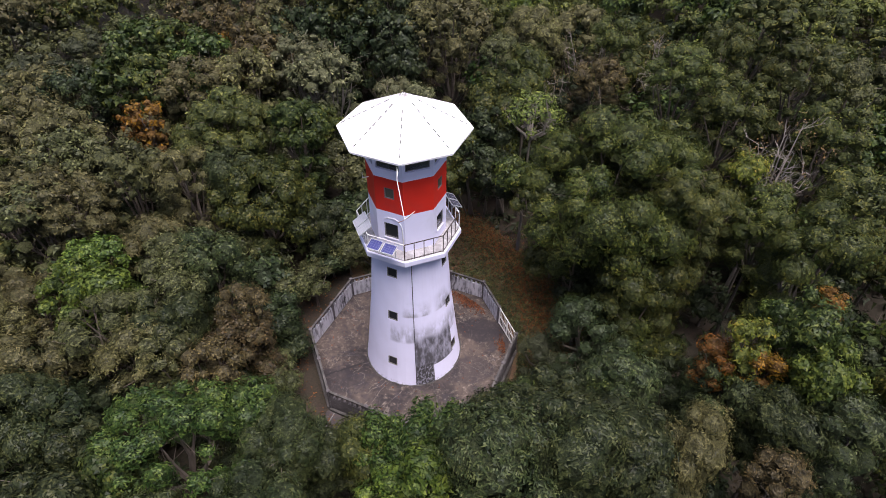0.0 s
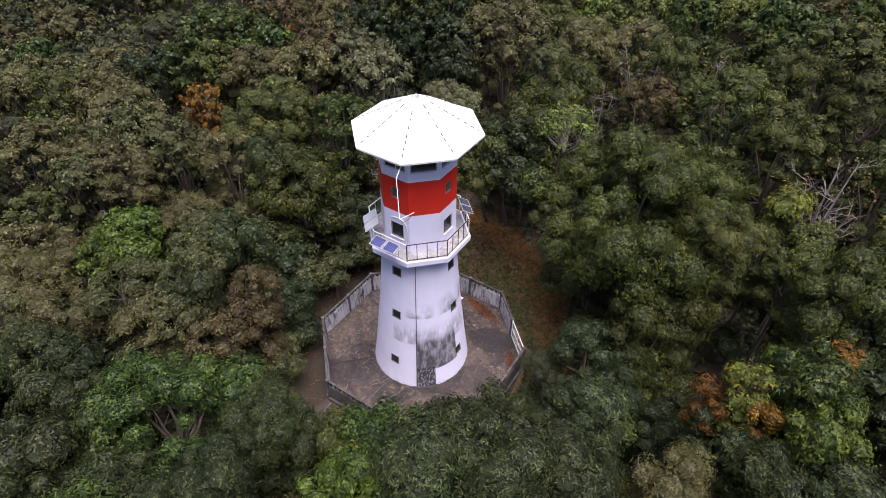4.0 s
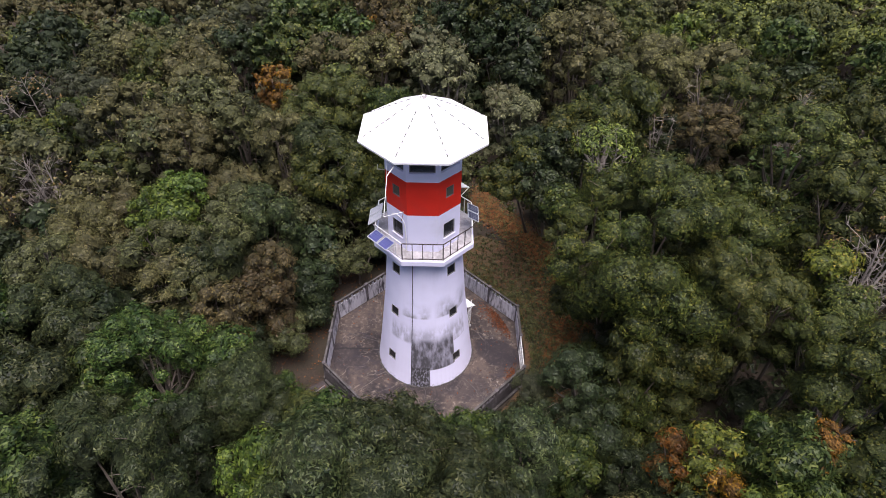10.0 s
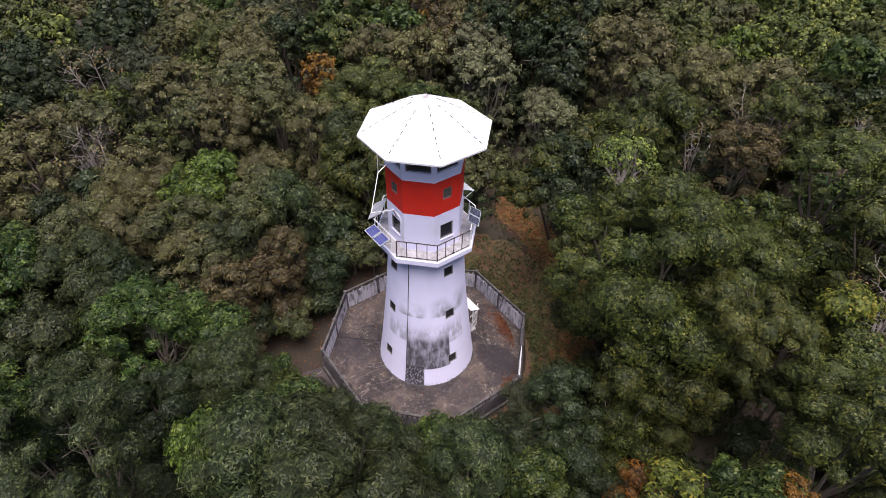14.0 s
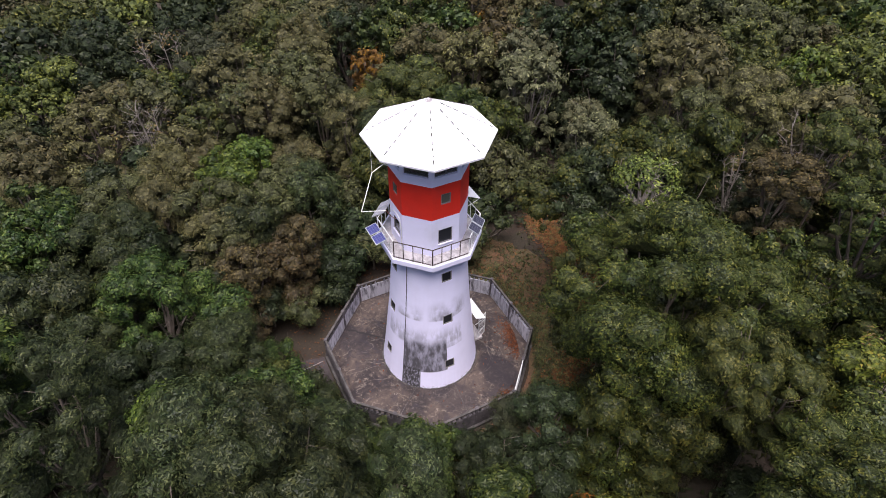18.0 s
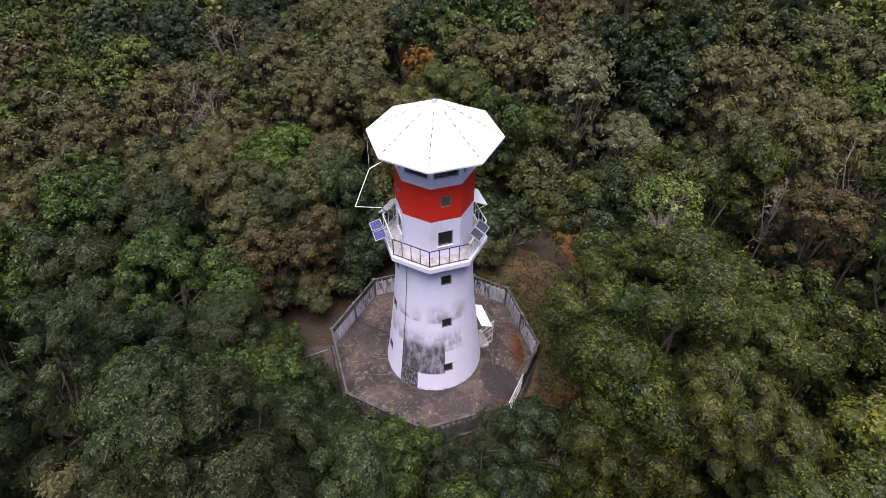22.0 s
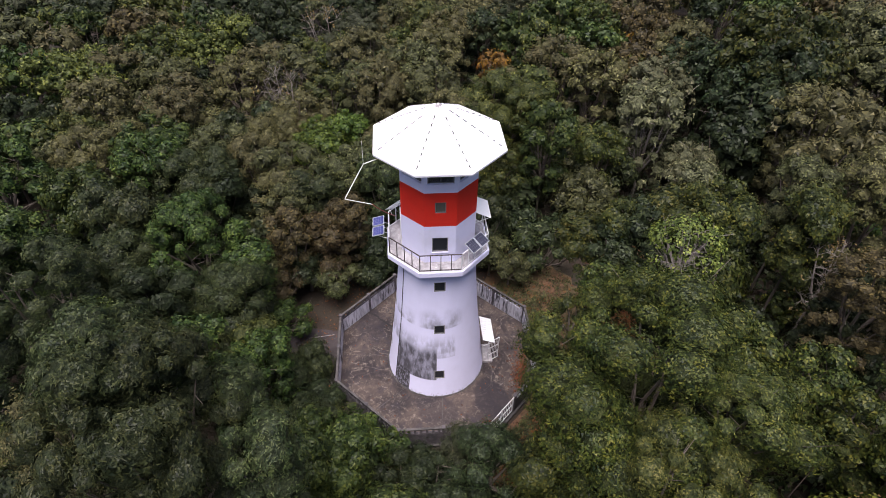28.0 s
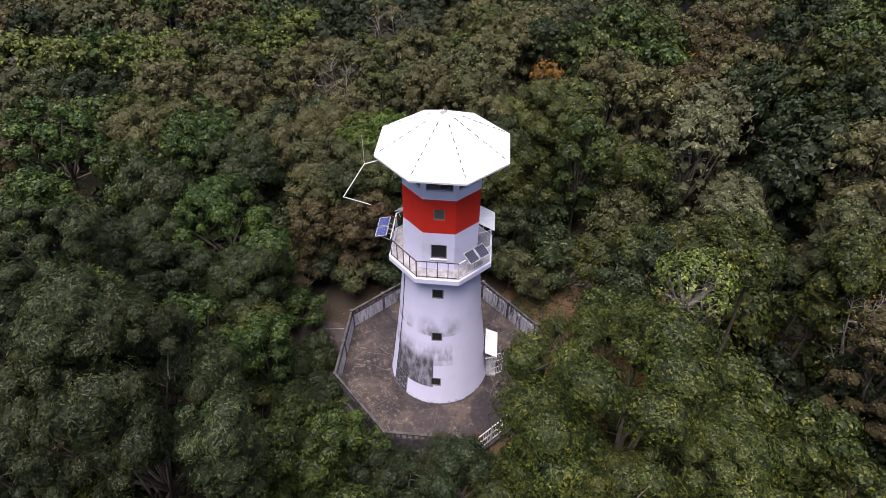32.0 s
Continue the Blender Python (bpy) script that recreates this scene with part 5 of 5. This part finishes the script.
# low scrub hugging the terrace
edge = random.Random(3)
for az in list(range(207, 302, 9)) + [-22, -8, 6, 20, 33, 46, 58]:
    v = pol(az + edge.uniform(-3, 3), edge.uniform(7.3, 8.6) if az > 100 else edge.uniform(7.3, 8.0))
    front = az < 100
    tree(round(v.x, 1), round(v.y, 1), edge.uniform(2.2, 3.4) if not front else edge.uniform(1.5, 2.2), edge.uniform(1.1, 1.5), edge.choice(("brown", "dark", "olive") if not front else ("feather", "dark", "lance")))


def free(x, y, R, pack):
    d = math.hypot(x, y)
    side = math.degrees(math.atan2(x, -y)) % 360
    if -2.6 - 0.5 * R < x < 8 and y > 5 and math.hypot(x, y) < 10.8 + 0.5 * R:
        return False
    if R > 1.4 and 9.5 < x < 16.5 and -6.5 < y < -1.5:
        return False
    if math.hypot(x + 4.2, y + 6.2) < 2.0 + 0.7 * R:
        return False
    if d < (7.6 + R * 0.75 if 190 < side < 345 else 9.0 + R) or min(math.hypot(x - a, y - b) for a, b in PATHWAY) < 1.2 + R * 0.8:
        return False
    return all(math.hypot(x - a, y - b) > pack * (R + r) for a, b, r in STANDING)


fill = random.Random(21)
count = 0
for _ in range(14000):
    if count >= 170:
        break
    d, a = 8.5 + 40 * fill.random() ** 0.7, fill.uniform(0, 360)
    x, y, _z = pol(a, d)
    R = fill.uniform(1.7, 2.9)
    if (d > 30 and (a < 100 or a > 335)) or not free(x, y, R, 0.7):
        continue
    if x > 4:
        kind = fill.choice(("mango", "feather", "mango", "dark", "olive", "broad"))
    elif x < -10:
        kind = fill.choice(("olive", "fine", "fine", "dark", "lance", "olive"))
    else:
        kind = fill.choice(("dark", "olive", "mango", "fine", "lance"))
    near = max(0.0, 1 - (d - 9) / 7)
    tree(x, y, wood_height(x, y) * fill.uniform(0.5, 0.72) * (1 - 0.4 * near), R, kind, 1)
    count += 1

# understory in the gaps between the crowns
low_wood = random.Random(8)
count = 0
for _ in range(9000):
    if count >= 190:
        break
    d, a = 8.6 + 20 * low_wood.random() ** 0.7, low_wood.uniform(0, 360)
    x, y, _z = pol(a, d)
    R = low_wood.uniform(1.1, 1.8)
    if not free(x, y, R * 0.75, 0.45):
        continue
    tree(x, y, low_wood.uniform(2.6, 4.6), R, low_wood.choice(("dark", "dark", "dark", "mango") if x > 2 else ("dark", "dark", "lance", "olive")), 1)
    count += 1

# far woods, joined by kind of foliage
wide = random.Random(5)
FAR = {k: [] for k in ("olive", "dark", "mango", "fine", "broad", "brown", "feather", "umbrella", "smoke")}
CORE = {k: [] for k in FAR}
SETS = {(kind, R, lod): [crown_leaves(kind, R, 0, lod)[:2] for _ in range(3)] for kind in FAR for R in (2.4, 3.4) for lod in (2, 3)}
far_count = 0
for _ in range(30000):
    if far_count >= 790:
        break
    a = wide.uniform(0, 360)
    d = 32 + (58 if 120 < a < 245 else 37) * wide.random() ** 0.75
    x, y, _z = pol(a, d)
    R = wide.uniform(2.0, 3.7) + 0.008 * d
    if (not 100 < a < 318 and wide.random() > 0.15) or (d < 40 and (a < 100 or a > 335)):
        continue
    if any(math.hypot(x - p, y - q) < 0.52 * (R + r) for p, q, r in STANDING):
        continue
    STANDING.append((x, y, R))
    # lighter kinds for x > 0: distance haze is put into the leaf colour
    kind = wide.choice(("olive", "olive", "dark", "mango", "fine", "fine", "broad", "brown", "feather", "smoke", "umbrella") if x < 0 else ("feather", "umbrella", "feather", "broad", "umbrella", "fine", "umbrella", "mango"))
    b = 2.4 if R < 2.9 else 3.4
    t = wide.uniform(0, 6.283)
    turn = np.array([[math.cos(t), math.sin(t), 0], [-math.sin(t), math.cos(t), 0], [0, 0, 1]]) * (R / b)
    q, core = SETS[(kind, b, 2 if d < 48 else 3)][far_count % 3]
    place = np.array([x, y, wood_height(x, y) * wide.uniform(0.72, 1.12) - 0.75 * R])
    FAR[kind].append(q @ turn + place)
    CORE[kind].append(core @ turn + place)
    far_count += 1
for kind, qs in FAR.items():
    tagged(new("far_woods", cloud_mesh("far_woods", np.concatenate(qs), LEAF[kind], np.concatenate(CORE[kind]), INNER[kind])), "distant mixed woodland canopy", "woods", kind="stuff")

k = 6000
d, a = 8.8 + 44 * np.sqrt(rng.random(k)), rng.random(k) * 6.283
cx, cy = d * np.sin(a), -d * np.cos(a)
keep = np.array([min((x - p) ** 2 + (y - q) ** 2 for p, q in PATHWAY) > 2.4 and not (x > -3 and y > -1 and x * x + y * y < 150) and not (-7 < x < 0 and -8.6 < y < -4) for x, y in zip(cx, cy)])
cx, cy = cx[keep], cy[keep]
cz = np.array([ground_z(x, y) for x, y in zip(cx, cy)]) + 0.15 + 0.5 * rng.random(len(cx))
q = leaf_cloud(np.stack([cx, cy, cz], 1), np.tile((0, 0, 1.0), (len(cx), 1)), 0.45, 0.18, 0.2, 0.6, 12, np.full(len(cx), 0.55))
tagged(new("undergrowth", cloud_mesh("undergrowth", q, LEAF["dark"])), "dark leafy undergrowth on the wood's floor", "undergrowth", kind="stuff")


k = 3200
a, d = np.radians(70 + 140 * rng.random(k)), 6.5 + 5.0 * rng.random(k) ** 1.8
gx, gy = d * np.sin(a), -d * np.cos(a)
for p0, p1 in zip(PATHWAY[2:], PATHWAY[3:]):
    f = rng.random((160, 1))
    g2 = np.array(p0) * (1 - f) + np.array(p1) * f + rng.normal(size=(160, 2)) * 1.1
    gx, gy = np.append(gx, g2[:, 0]), np.append(gy, g2[:, 1])
k = len(gx)
q = leaf_cloud(np.stack([gx, gy, np.array([ground_z(x, y) for x, y in zip(gx, gy)]) + 0.07], 1), np.tile((0, 0, 1.0), (k, 1)), 0.24, 0.045, -0.5, 1.2, 6, np.full(k, 0.16))
tagged(new("grass", cloud_mesh("grass", q, LEAF["olive"])), "thin tufts of dry olive grass in the clearing", "grass", kind="stuff")

# ---- fallen leaves ----


def scatter(name, places, z, size, label):
    p = np.array([(x, y, z(x, y)) for x, y in places])
    n = len(p)
    ang = rng.random(n) * 6.283
    ax = np.stack([np.cos(ang), np.sin(ang), rng.normal(size=n) * 0.15], 1)
    sd = np.stack([-np.sin(ang), np.cos(ang), rng.normal(size=n) * 0.25], 1)
    L = size * (0.6 + 0.8 * rng.random((n, 1)))
    q = np.stack([p - ax * L / 2 - sd * L * 0.25, p - ax * L / 2 + sd * L * 0.25, p + ax * L / 2], 1)
    q[:, :, 2] += 0.03
    tagged(new(name, cloud_mesh(name, q, DRY_LEAF)), label, "leaves", kind="stuff")


pts = []
for p0, p1 in zip(PATHWAY, PATHWAY[1:]):
    for _ in range(350):
        t = fill.random()
        pts.append((p0[0] + (p1[0] - p0[0]) * t + 0.3 + fill.gauss(0, 0.75), p0[1] + (p1[1] - p0[1]) * t + 0.1 + fill.gauss(0, 0.75)))
for _ in range(1500):
    a, r = fill.uniform(0, 360), fill.uniform(6.4, 9.0)
    v = pol(a, r)
    pts.append((v.x, v.y))
for _ in range(900):
    v = pol(fill.uniform(75, 205), fill.uniform(6.4, 11.5))
    pts.append((v.x, v.y))
for p0, p1 in zip(PATHWAY[1:], PATHWAY[2:]):
    for _ in range(1300):
        t = fill.random()
        pts.append((p0[0] + (p1[0] - p0[0]) * t + fill.gauss(0, 0.7), p0[1] + (p1[1] - p0[1]) * t + fill.gauss(0, 0.6)))
scatter("path_litter", pts, lambda x, y: ground_z(x, y) + 0.06, 0.14, "orange fallen leaves on the path and round the terrace")
pts = []
for _ in range(650):
    a = fill.gauss(141, 8)
    v = pol(a, 5.45 - abs(fill.gauss(0, 0.32)))
    pts.append((v.x, v.y))
for _ in range(150):
    v = pol(fill.gauss(93, 4), 5.6 - abs(fill.gauss(0, 0.25)))
    pts.append((v.x, v.y))
for _ in range(120):
    v = pol(fill.uniform(0, 360), fill.uniform(3.0, 5.6))
    pts.append((v.x, v.y))
scatter("terrace_litter", pts, lambda x, y: 0.0, 0.12, "orange fallen leaves swept against the terrace wall")
